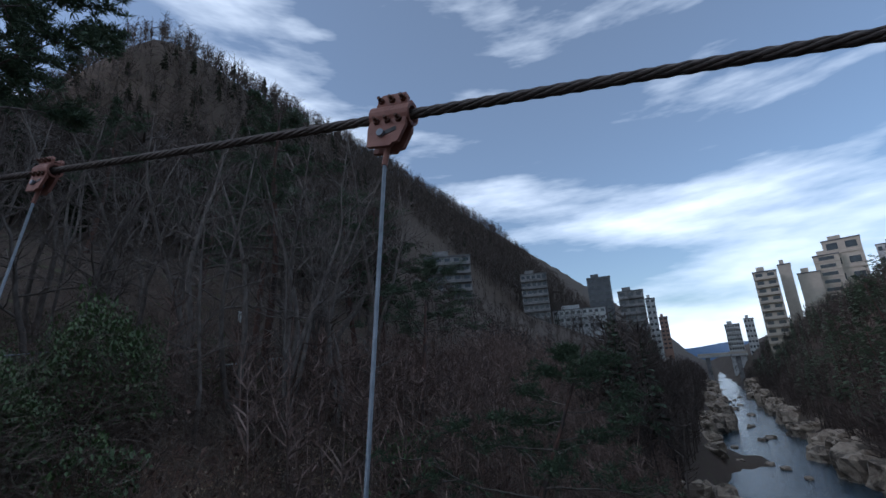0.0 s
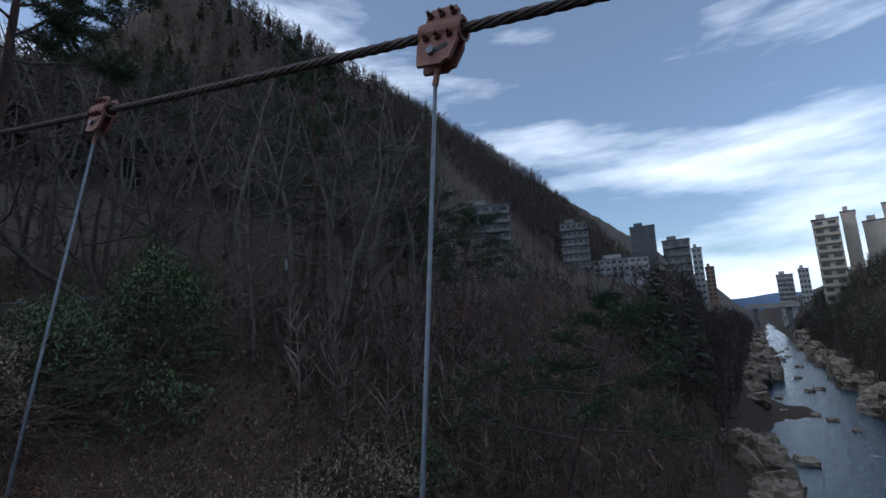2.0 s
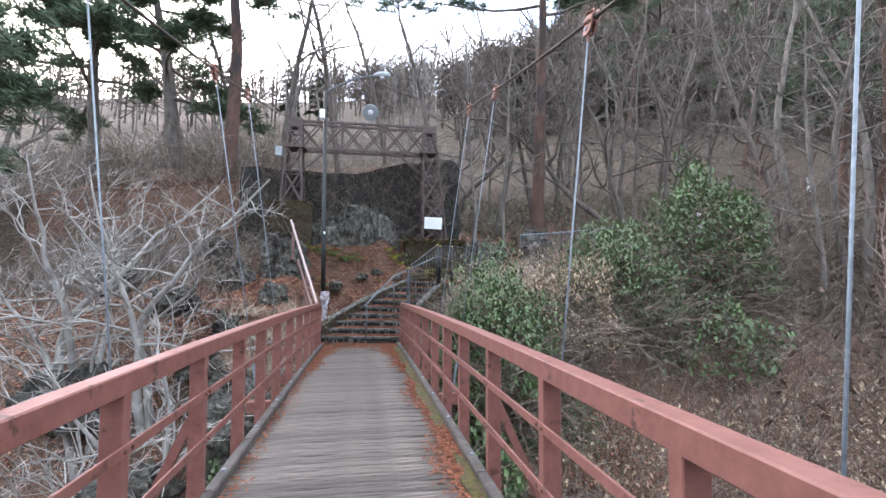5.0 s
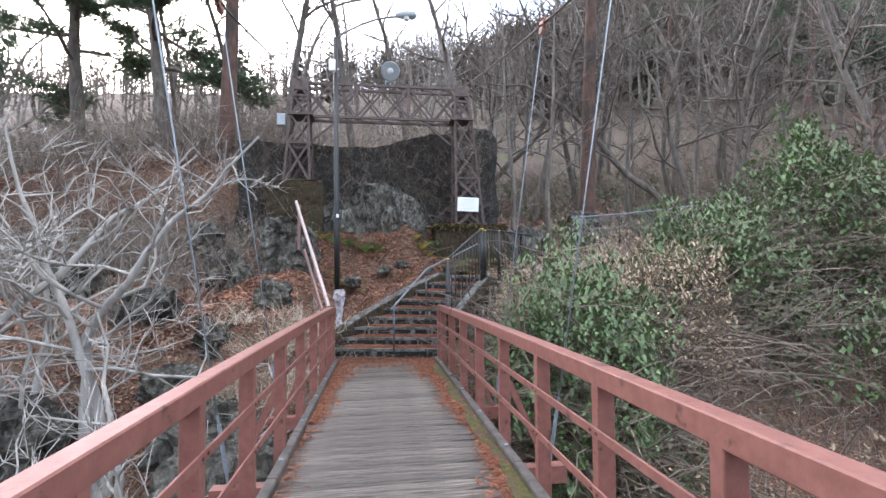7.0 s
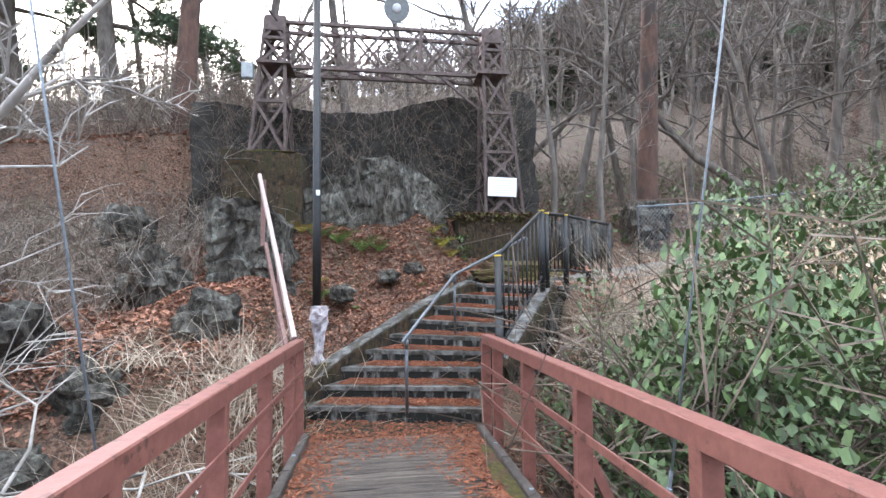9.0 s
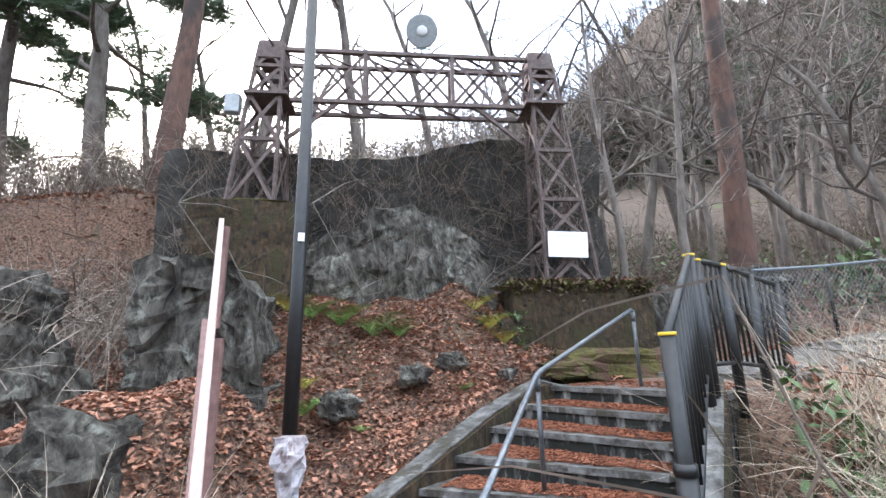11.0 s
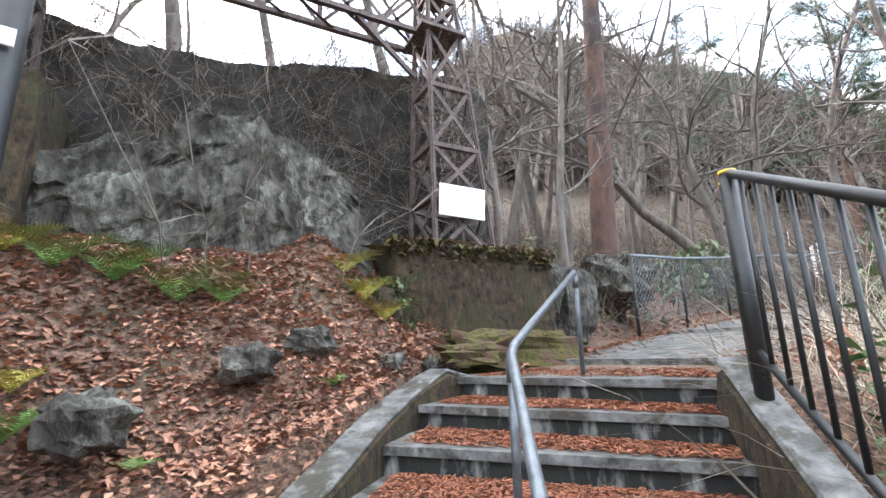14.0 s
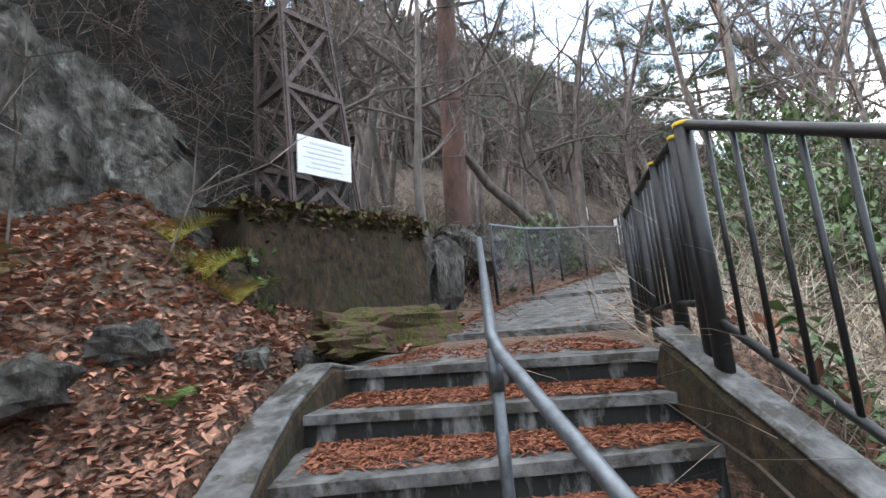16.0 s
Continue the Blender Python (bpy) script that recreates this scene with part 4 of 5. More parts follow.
def bare_tree(seed, height, girth, bark, label, spread=0.55, first=0.35, lean=(0, 0), twigs=True, forks=1, dense=1.0, crook=0.0):
    """A leafless tree: trunk, limbs, branches and twigs."""
    rng = random.Random(seed)
    tree = thing("bare_tree", label, "tree", group="bare trees")
    trunk, boughs, fine = Geo(), Geo(), Geo()
    stems = []
    for f in range(forks):
        tilt = Vector((lean[0] + (rng.uniform(-0.22, 0.22) if forks > 1 else 0), lean[1] + (rng.uniform(-0.22, 0.22) if forks > 1 else 0), 1))
        k = 1 - 0.12 * f
        stems.append(limb(rng, trunk, Vector((0.05 * f, 0.03 * f, -0.4)), tilt, height * k, girth * k, girth * 0.12, 9, 12, 0.06 + crook * 0.4, 0.01 + crook * 0.15))
    for pts, radii in stems:
        for k in range(int(13 * dense)):
            w = first + (0.97 - first) * (k + rng.random()) / (13 * dense)
            i = min(int(w * 12), 11)
            p = pts[i].lerp(pts[i + 1], w * 12 - i)
            a = k * 2.4 + rng.uniform(-0.6, 0.6)
            up = rng.uniform(0.35, 1.0) - crook * 1.3
            ln = height * spread * (1.15 - w) * rng.uniform(0.7, 1.2) * 0.8
            r = max(0.012, radii[i] * 0.5)
            b, br = limb(rng, boughs, p, Vector((math.cos(a), math.sin(a), up)), ln, r, r * 0.25, 5, 6, 0.16 + crook * 0.5, 0.04 + crook * 0.2)
            for j in range(int(6 * dense)):
                q = rng.randrange(1, 6)
                d = (b[q + 1] - b[q]).normalized() if q < 6 else Vector((0, 0, 1))
                d2 = (d + Vector((rng.gauss(0, 0.7), rng.gauss(0, 0.7), rng.gauss(0.25, 0.5)))).normalized()
                c, cr = limb(rng, boughs, b[q], d2, ln * rng.uniform(0.3, 0.55), max(0.007, br[q] * (0.5 + crook)), 0.004, 3, 4, 0.18 + crook * 0.5, 0.03)
                if twigs:
                    for t in range(5):
                        s = rng.randrange(1, 5)
                        d3 = (d2 + Vector((rng.gauss(0, 0.6), rng.gauss(0, 0.6), rng.gauss(0.25, 0.5)))).normalized()
                        fine.ribbon(c[s], c[s] + d3 * ln * rng.uniform(0.12, 0.3), 0.006)
    part("trunk", trunk, bark, tree, smooth=True)
    tagged(part("branchwork", boughs, bark, tree, smooth=True), kind="stuff")
    if fine.v:
        tagged(part("twig_spray", fine, bark, tree), kind="stuff")
    return tree


def needle_tuft(rng, g, at, size, count):
    for k in range(count):
        d = Vector((rng.gauss(0, 1), rng.gauss(0, 1), rng.gauss(0.35, 0.6))).normalized()
        s = d.cross(Vector((rng.random(), rng.random(), rng.random()))).normalized() * size * 0.05
        e = at + d * size * rng.uniform(0.6, 1.1)
        m = at + d * size * 0.3
        g.poly([at, m + s, e, m - s])


def pine_tree(seed, height, girth, label, crown_from=0.5, lean=(0, 0), width=0.3, tufts=900, bark=None, tuft=0.3):
    """A pine: bare reddish trunk below, layered boughs with needle tufts above."""
    rng = random.Random(seed)
    tree = thing("pine_tree", label, "tree", group="pine trees")
    trunk, boughs, needles = Geo(), Geo(), Geo()
    pts, radii = limb(rng, trunk, Vector((0, 0, -0.5)), Vector((lean[0], lean[1], 1)), height, girth, girth * 0.2, 12, 14, 0.035, 0.015)
    n = 18
    for k in range(n):
        w = crown_from + (0.99 - crown_from) * (k + 0.5 * rng.random()) / n
        i = min(int(w * 14), 13)
        p = pts[i].lerp(pts[i + 1], w * 14 - i)
        a = k * 2.4 + rng.uniform(-0.4, 0.4)
        ln = height * width * (1.05 - 0.75 * (w - crown_from) / (1 - crown_from)) * rng.uniform(0.6, 1.15)
        b, br = limb(rng, boughs, p, Vector((math.cos(a), math.sin(a), rng.uniform(0.0, 0.35))), ln, radii[i] * 0.42, 0.012, 6, 6, 0.12, 0.03)
        tips = []
        for j in range(7):
            q = rng.randrange(2, 7)
            d = Vector((math.cos(a) + rng.gauss(0, 0.6), math.sin(a) + rng.gauss(0, 0.6), rng.uniform(-0.05, 0.35)))
            c, _ = limb(rng, boughs, b[q], d, ln * rng.uniform(0.25, 0.45), 0.02, 0.006, 4, 4, 0.15, 0.03)
            tips += c[1:]
        for j in range(tufts // n):
            c = rng.choice(tips)
            needle_tuft(rng, needles, c + Vector((rng.gauss(0, 0.2), rng.gauss(0, 0.2), rng.gauss(0.03, 0.08))), tuft * rng.uniform(0.6, 1.1), 15)
    part("trunk", trunk, bark or M_PINEBARK, tree, "reddish furrowed trunk", smooth=True)
    tagged(part("branchwork", boughs, M_DARKBARK, tree, smooth=True), kind="stuff")
    part("crown", needles, M_NEEDLE, tree, "layers of dark green needles")
    return tree


def stand(tree, x, y, turn, sink=0.0):
    """Set a tree on the ground."""
    tree.matrix_basis = pose(x, y, bumpy(x, y) - sink, 0, 0, turn)
    return tree


# ---- pines ----
stand(pine_tree(1, 17, 0.27, "tall pine with a bare reddish trunk and dark green crown", 0.58, (0.02, -0.02), 0.29, 2600, None, 0.42), 6.7, 17.9, 20)
stand(pine_tree(2, 15, 0.26, "pine with a reddish trunk behind the retaining wall", 0.6, (-0.02, 0), 0.28, 2200, None, 0.42), -4.4, 18.6, 80)
twisted = pine_tree(3, 11.5, 0.26, "leaning pine with a twisted dark trunk on the terrace", 0.28, (-0.25, 0.05), 0.3, 2300, M_DARKBARK, 0.42)
stand(twisted, -6.6, 20.5, 10)
copy_thing(twisted, pose(-11, 23, bumpy(-11, 23), 0, 0, 140))
copy_thing(twisted, pose(-10.5, 14.5, bumpy(-10.5, 14.5), 0, 0, 200))
river_pine = stand(pine_tree(4, 11, 0.16, "green pine leaning out from the gorge bank", 0.45, (0.2, -0.35), 0.36, 1300), 16.5, 3.6, 0)
copy_thing(river_pine, pose(24, 9.5, bumpy(24, 9.5), 0, 0, 60))
slope_pine = stand(pine_tree(5, 14, 0.22, "tall pine on the wooded slope", 0.4, (0.08, -0.1), 0.32, 1300), 19, 15.5, 0)
for x, y, a in ((27, 30, 60), (36, 33, 130), (31, 15.5, 300), (24, 40, 70)):
    copy_thing(slope_pine, pose(x, y, bumpy(x, y), 0, 0, a))
for x, y, a in ((23, 20, 120), (30, 17, 240)):
    copy_thing(slope_pine, pose(x, y, bumpy(x, y), 0, 0, a))

# ---- bare trees ----
grey = [bare_tree(11, 5.5, 0.09, M_BARK, "pale grey leafless tree with spreading twisted branches", 0.8, 0.3, (0.15, -0.15), True, 2, 0.95, 0.34),
        bare_tree(12, 13, 0.15, M_SLOPEBARK, "slender grey-brown leafless tree", 0.44, 0.38, (0.05, 0), True, 2, 1.0, 0.1),
        bare_tree(13, 12, 0.13, M_DARKBARK, "slender dark leafless tree", 0.42, 0.3, (-0.05, 0.03), True, 1),
        bare_tree(14, 9, 0.09, M_SLOPEBARK, "thin grey-brown leafless sapling", 0.36, 0.25, (0.03, 0.04), True, 1),
        bare_tree(15, 10, 0.15, M_DARKBARK, "dark leafless tree with arching forked branches", 0.65, 0.3, (0.15, -0.12), True, 2, 1.0, 0.22)]
stand(grey[0], -2.4, 9.3, 180, 0.2)
pale = bare_tree(16, 6.2, 0.1, M_BARK, "pale leafless tree branching low on the bank beside the bridge", 0.75, 0.35, (-0.1, -0.1), True, 2, 0.85, 0.3)
stand(pale, -3.5, 11.0, 0)
copy_thing(pale, pose(-4.9, 11.2, bumpy(-4.9, 11.2) - 0.1, 0, 0, 40))
stand(grey[1], 14.8, 12.6, 0)
stand(grey[2], 3.2, 19.2, 0)
stand(grey[3], 5.2, 17.3, 0)
stand(grey[4], 10.3, 17.6, 200)
for k, x, y, a in ((0, -4.1, 7.6, 110), (0, -4.3, 10.6, 160), (0, -5.6, 8.4, 250), (0, -3.7, 6.0, 160), (0, -5.0, 6.6, 100),
                   (1, 16.0, 11.2, 80), (1, 17.2, 12.4, 150), (1, 18.6, 11.0, 220), (1, 13.6, 14.0, 290), (1, 20.5, 13.0, 30), (3, 15.2, 10.6, 90), (3, 12.4, 12.0, 200), (3, 19.5, 9.5, 10),
                   (2, -0.6, 19.5, 100), (2, -2.8, 19.0, 190), (2, 1.3, 22, 20), (2, 7.9, 21, 60), (3, 8.8, 18.9, 40), (3, 7.4, 19.6, 170), (3, 9.6, 20.4, 280), (4, 12.8, 18.4, 90), (3, 11.6, 19.4, 320),
                   (4, 4.2, 22.5, 10), (2, 9.9, 23.5, 140), (1, 12.3, 21.5, 50), (2, 14.9, 19.2, 260), (3, 6.1, 22.2, 10), (2, -5.4, 24, 60), (2, -9, 27, 120), (3, 4.4, 18.2, 200)):
    z = bumpy(x, y)
    copy_thing(grey[k], pose(x, y, z - (0.2 if k == 0 else 0.1), 0, 0, a))
rng = random.Random(5)
for k in range(92):
    x, y = rng.uniform(3, 62), rng.uniform(15, 58)
    if (x < 4.5 and y < 18.5) or (x > 30 and y < 0.62 * x) or float(path_near(np.array(x), np.array(y))[0]) < 2.0:
        continue
    copy_thing(grey[rng.choice((1, 1, 2, 2, 3, 3, 4))], pose(x, y, bumpy(x, y) - 0.2, rng.uniform(-6, 6), rng.uniform(-6, 6), rng.uniform(0, 360)))


for k, x, y, a, size in ((4, 24, 15.5, 40, 1.7), (1, 26.5, 14, 100, 1.35), (1, 21.5, 13.5, 10, 1.3), (4, 29, 19, 190, 1.5)):
    copy_thing(grey[k], pose(x, y, bumpy(x, y) - 0.2, 0, 0, a) @ Matrix.Scale(size, 4))
rng = random.Random(8)
for k in range(20):
    x, y = rng.uniform(-38, 2), rng.uniform(25, 60)
    copy_thing(grey[rng.choice((1, 2, 2, 3, 4))], pose(x, y, bumpy(x, y) - 0.2, rng.uniform(-6, 6), rng.uniform(-6, 6), rng.uniform(0, 360)))
for x, y, a in ((-20, 24, 90), (-24, 33, 10)):
    copy_thing(slope_pine, pose(x, y, bumpy(x, y), 0, 0, a))


# ---- brush, leaves and grass ----
def brush(name, spots, mat, label, category, tall, thick=0.006, twigs=3, bend=0.35, seed=1):
    """Many thin stems, one joined mesh."""
    r = random.Random(seed)
    g = Geo()
    for x, y, z in spots:
        h = tall * r.uniform(0.5, 1.25)
        d = Vector((r.gauss(0, bend), r.gauss(0, bend), 1))
        pts, _ = limb(r, g, Vector((x, y, z - 0.05)), d, h, thick, thick * 0.4, 3, 3, 0.28, -0.02)
        for t in range(twigs):
            q = r.randrange(1, 4)
            g.ribbon(pts[q], pts[q] + Vector((r.gauss(0, 1), r.gauss(0, 1), r.gauss(0.4, 0.6))).normalized() * h * r.uniform(0.2, 0.5), thick * 0.65)
    return whole(name, g, mat, label, category, kind="stuff")


def scatter(count, x0, x1, y0, y1, seed, test=None):
    r = np.random.RandomState(seed)
    n = count * 4
    xs, ys = r.uniform(x0, x1, n), r.uniform(y0, y1, n)
    ds, _ = path_near(xs, ys)
    kept = [i for i in range(n) if test is None or test(xs[i], ys[i], ds[i])][:count]
    xs, ys, ds = xs[kept], ys[kept], ds[kept]
    zs = land(xs, ys)
    keep = smooth_step(1.0, 2.0, ds)
    res = []
    for x, y, z, k in zip(xs.tolist(), ys.tolist(), zs.tolist(), keep.tolist()):
        if abs(x - 3) < 40 and abs(y - 10) < 40:
            k *= 0.2 if -0.9 < x < 2.4 and 11.5 < y < 14 else 1.0
            z += k * (noise.noise(Vector((x * 1.7, y * 1.7, 3))) * 0.16 + noise.noise(Vector((x * 0.5, y * 0.5, 9))) * 0.25)
        res.append((x, y, z))
    return res


def off_bridge(x, y, d):
    if -1.0 < x < 1.7 and y < 12.4:
        return False
    if y < 16.9 and -2.8 < x < 5.2 and y > 11.6:
        return False
    return d > 1.4


def leaves(name, spots, mat, label, category, size, seed, flat=0.35, kind="stuff", wide=0.32):
    """Small folded leaves, one joined mesh."""
    r = random.Random(seed)
    g = Geo()
    for x, y, z in spots:
        a = r.uniform(0, 6.28)
        s = size * r.uniform(0.6, 1.3)
        u = Vector((math.cos(a), math.sin(a), r.gauss(0, flat)))
        v = Vector((-math.sin(a), math.cos(a), r.gauss(0, flat))) * wide
        c = Vector((x, y, z))
        up = Vector((0, 0, 0.12 * s))
        g.poly([c - u * s * 0.5, c - v * s + up, c + u * s * 0.5])
        g.poly([c - u * s * 0.5, c + u * s * 0.5, c + v * s + up])
    return whole(name, g, mat, label, category, kind=kind)


brush("brushwood", scatter(3600, 1.9, 26, 2.5, 16, 21, off_bridge), M_BROWNTWIG, "tangled brown leafless undergrowth on the slope", "undergrowth", 1.25, 0.008, 7, 0.5, 31)
brush("brushwood", scatter(2600, 1.9, 16, 4, 15, 22, off_bridge), M_TWIG, "pale tangled twigs and brambles on the slope", "undergrowth", 1.2, 0.007, 7, 0.6, 32)
brush("brushwood", scatter(1000, -9, -1.1, 5, 16.8, 23, off_bridge), M_TWIG, "pale grey twigs and brambles beside the bridge", "undergrowth", 0.95, 0.006, 7, 0.6, 33)
brush("brushwood", scatter(1500, -14, -2.6, 13, 24, 24, off_bridge), M_BROWNTWIG, "tangled brown undergrowth on the bank", "undergrowth", 1.5, 0.007, 7, 0.5, 34)
brush("brushwood", scatter(2600, 4.6, 20, 16.8, 26, 25, off_bridge), M_BROWNTWIG, "thin brown undergrowth under the trees", "undergrowth", 1.3, 0.007, 3, 0.4, 35)
brush("brushwood", scatter(1500, -14, 4.4, 17.7, 30, 28), M_TWIG, "pale tangled undergrowth on the terrace", "undergrowth", 1.8, 0.009, 6, 0.5, 41)
brush("brushwood", scatter(1900, 14, 60, -1, 34, 26, off_bridge), M_BROWNTWIG, "dense brown scrub on the gorge side", "undergrowth", 2.2, 0.018, 6, 0.5, 36)
brush("brushwood", scatter(3000, 7, 42, -1, 16, 27, off_bridge), M_BROWNTWIG, "dense brown scrub above the river", "undergrowth", 1.7, 0.011, 7, 0.7, 39)
brush("brushwood", scatter(900, -9, -2.4, 14.4, 19, 29), M_BROWNTWIG, "tangled brown twigs on the bank beside the wall", "undergrowth", 1.0, 0.006, 6, 0.7, 42)
brush("brushwood", scatter(950, -8, -2.5, 13.6, 17.2, 30), M_TWIG, "pale tangled twigs on the bank above the rocks", "undergrowth", 1.0, 0.006, 7, 0.6, 43)
r2 = random.Random(77)
creepers = []
for k in range(1300):
    x = r2.uniform(-3.2, 3.4)
    creepers.append((x, 16.95 - 0.25 * r2.random(), r2.uniform(2.6, wall_top(x))))
brush("creepers", creepers, M_BROWNTWIG, "dead brown creepers hanging on the retaining wall", "creepers", 0.7, 0.005, 4, 0.9, 37)
creepers = [(2.3 + 0.6 * r2.random(), 16.0 + 0.6 * r2.random(), r2.uniform(3.4, 5.6)) for k in range(160)]
brush("creepers", creepers, M_TWIG, "dead creepers tangled in the pylon leg", "creepers", 0.6, 0.004, 4, 1.0, 38)
brush("saplings", [(r2.uniform(-1.4, 1.5), r2.uniform(15.5, 15.95), 2.05) for k in range(15)], M_SLOPEBARK, "thin pale bare saplings before the rock face", "saplings", 1.7, 0.009, 9, 0.3, 40)


def mound(count, at, size, seed):
    """Places all over the skin of a bush."""
    r = random.Random(seed)
    res = []
    for k in range(count):
        d = Vector((r.gauss(0, 1), r.gauss(0, 1), abs(r.gauss(0.2, 0.9)))).normalized()
        q = 1 + 0.35 * noise.noise(d * 2.1 + Vector((seed, 0, 0))) + 0.15 * noise.noise(d * 6 + Vector((seed, 0, 0)))
        q *= r.uniform(0.72, 1.04)
        res.append((at[0] + d.x * size[0] * q, at[1] + d.y * size[1] * q, at[2] + d.z * size[2] * q))
    return res


def bush(at, size, count, leaf, mat, label, seed, twig=M_BROWNTWIG):
    b = thing("bush", label, "bush", (0, 0, 0), "bushes")
    r = random.Random(seed)
    g = Geo()
    for k in range(max(60, count // 30)):
        d = Vector((r.gauss(0, 1), r.gauss(0, 1), abs(r.gauss(0.4, 0.9)))).normalized()
        base = Vector((at[0] + r.gauss(0, size[0] * 0.3), at[1] + r.gauss(0, size[1] * 0.3), at[2] - 0.3))
        ln = r.uniform(0.6, 1.15) * (abs(d.x) * size[0] + abs(d.y) * size[1] + d.z * size[2])
        pts, _ = limb(r, g, base, d, ln, 0.012, 0.004, 4, 5, 0.34, -0.03)
        for t in range(6):
            p = pts[r.randrange(2, 6)]
            g.ribbon(p, p + Vector((r.gauss(0, 1), r.gauss(0, 1), r.gauss(0.2, 0.6))).normalized() * ln * 0.35, 0.006)
    tagged(part("stem_tangle", g, twig, b), kind="stuff")
    lv = leaves("foliage", mound(count, at, size, seed), mat, "", "", leaf, seed, 0.8, wide=0.46 if mat is M_IVY else 0.32)
    lv.parent = b
    for key in ("category", "label"):
        if key in lv:
            del lv[key]
    return b


for at, size, count, leaf, mat, label, seed in (
        ((2.9, 10.3, -0.6), (1.1, 1.5, 2.5), 11500, 0.056, M_IVY, "ivy-covered green bush beside the bridge", 1),
        ((4.7, 11.4, 0.0), (1.5, 1.4, 2.0), 6500, 0.05, M_DRYLEAF, "tangled bush of dead tan leaves and brambles", 2),
        ((6.6, 12.4, 0.4), (1.7, 1.5, 2.4), 10500, 0.066, M_IVY, "dense ivy-covered evergreen bush", 3),
        ((10.0, 13.2, 1.1), (1.9, 1.7, 3.4), 12000, 0.082, M_IVY, "tall dense evergreen bush on the bank", 4),
        ((8.4, 11.2, -0.6), (1.5, 1.3, 1.6), 1800, 0.09, M_IVY, "low evergreen bush on the slope", 5),
        ((5.6, 6.4, -3.6), (1.9, 2.0, 1.5), 1500, 0.07, M_DRYLEAF, "bush of dead tan leaves below the bridge", 6),
        ((8.6, 6.8, -3.2), (2.2, 1.8, 1.5), 1500, 0.07, M_DRYLEAF, "bush of dead tan leaves below the bridge", 7),
        ((12.0, 7.2, -3.0), (2.0, 1.8, 1.5), 1300, 0.08, M_DRYLEAF, "bush of dead tan leaves on the slope", 8),
        ((15.0, 7.0, -3.4), (1.4, 1.4, 1.6), 1300, 0.1, M_IVY, "green bush on the gorge side", 9),
        ((3.7, 6.6, -3.9), (1.1, 1.4, 1.4), 1300, 0.08, M_IVY, "green undergrowth below the bridge", 10),
        ((2.2, 9.0, -2.2), (0.8, 1.2, 1.5), 1600, 0.08, M_IVY, "green undergrowth below the railing", 11),
        ((3.3, 11.1, -0.1), (0.9, 0.8, 0.9), 1500, 0.085, M_IVY, "low leafy evergreen shrub beside the black fence", 12),
        ((-1.6, 9.3, -2.2), (0.7, 1.0, 1.0), 800, 0.07, M_IVY, "green undergrowth below the railing", 13),
        ((20.0, 9.0, -2.6), (2.4, 2.0, 2.2), 1800, 0.14, M_IVY, "green bush on the gorge side", 14),
        ((9.5, 17.9, 2.4), (1.2, 0.9, 1.3), 900, 0.1, M_IVY, "green shrub behind the wire fence", 15),
        ((7.6, 13.6, 1.3), (1.6, 0.9, 1.6), 1400, 0.09, M_IVY, "evergreen shrub beside the path", 16)):
    bush(at, size, count, leaf, mat, label, seed)


# straw-coloured grasses
def grass_clump(at, count, tall, seed, spread=0.28):
    r = random.Random(seed)
    g = Geo()
    for k in range(count):
        p = Vector((at[0] + r.gauss(0, spread), at[1] + r.gauss(0, spread), at[2]))
        d = Vector((r.gauss(0, 0.4), r.gauss(0, 0.4), 1)).normalized()
        ln = tall * r.uniform(0.5, 1.2)
        s = d.cross(Vector((r.gauss(0, 1), r.gauss(0, 1), 0.1))).normalized() * 0.0042
        prev = (p - s, p + s)
        for j in range(1, 5):
            d = (d + Vector((d.x * 0.25, d.y * 0.25, -0.22))).normalized()
            p = p + d * ln / 4
            w = 1 - j / 4.4
            g.poly([prev[0], prev[1], p + s * w, p - s * w])
            prev = (p - s * w, p + s * w)
    return tagged(whole("dry_grass", g, M_STRAW, "clump of tall dry straw-coloured grass", "grass", "dry grass clumps"), kind="stuff")


for x, y, n, tall, seed in ((3.35, 12.75, 260, 1.4, 2), (3.7, 13.0, 220, 1.3, 3), (4.3, 13.3, 220, 1.3, 4), (-1.05, 12.15, 220, 0.95, 6), (-1.35, 11.75, 220, 0.9, 7), (-2.1, 12.3, 160, 0.7, 8), (3.4, 12.2, 220, 1.2, 9), (5.2, 13.6, 200, 1.4, 10), (4.6, 12.4, 240, 1.2, 11), (3.6, 11.9, 380, 0.9, 16), (3.9, 12.6, 380, 1.2, 17), (-1.0, 13.0, 160, 0.6, 12), (-1.25, 12.4, 300, 0.8, 19), (-1.6, 12.0, 300, 0.8, 20), (-2.0, 11.6, 260, 0.8, 21), (-0.98, 11.7, 240, 0.7, 22), (4.4, 11.6, 300, 1.1, 23), (5.4, 12.6, 300, 1.2, 24), (2.75, 12.3, 260, 1.1, 25), (3.05, 12.55, 300, 1.5, 26), (3.3, 11.9, 300, 1.5, 27), (3.9, 12.2, 300, 1.6, 28), (4.3, 12.7, 300, 1.6, 29), (4.8, 13.1, 260, 1.5, 31)):
    grass_clump((x, y, bumpy(x, y)), n, tall, seed)


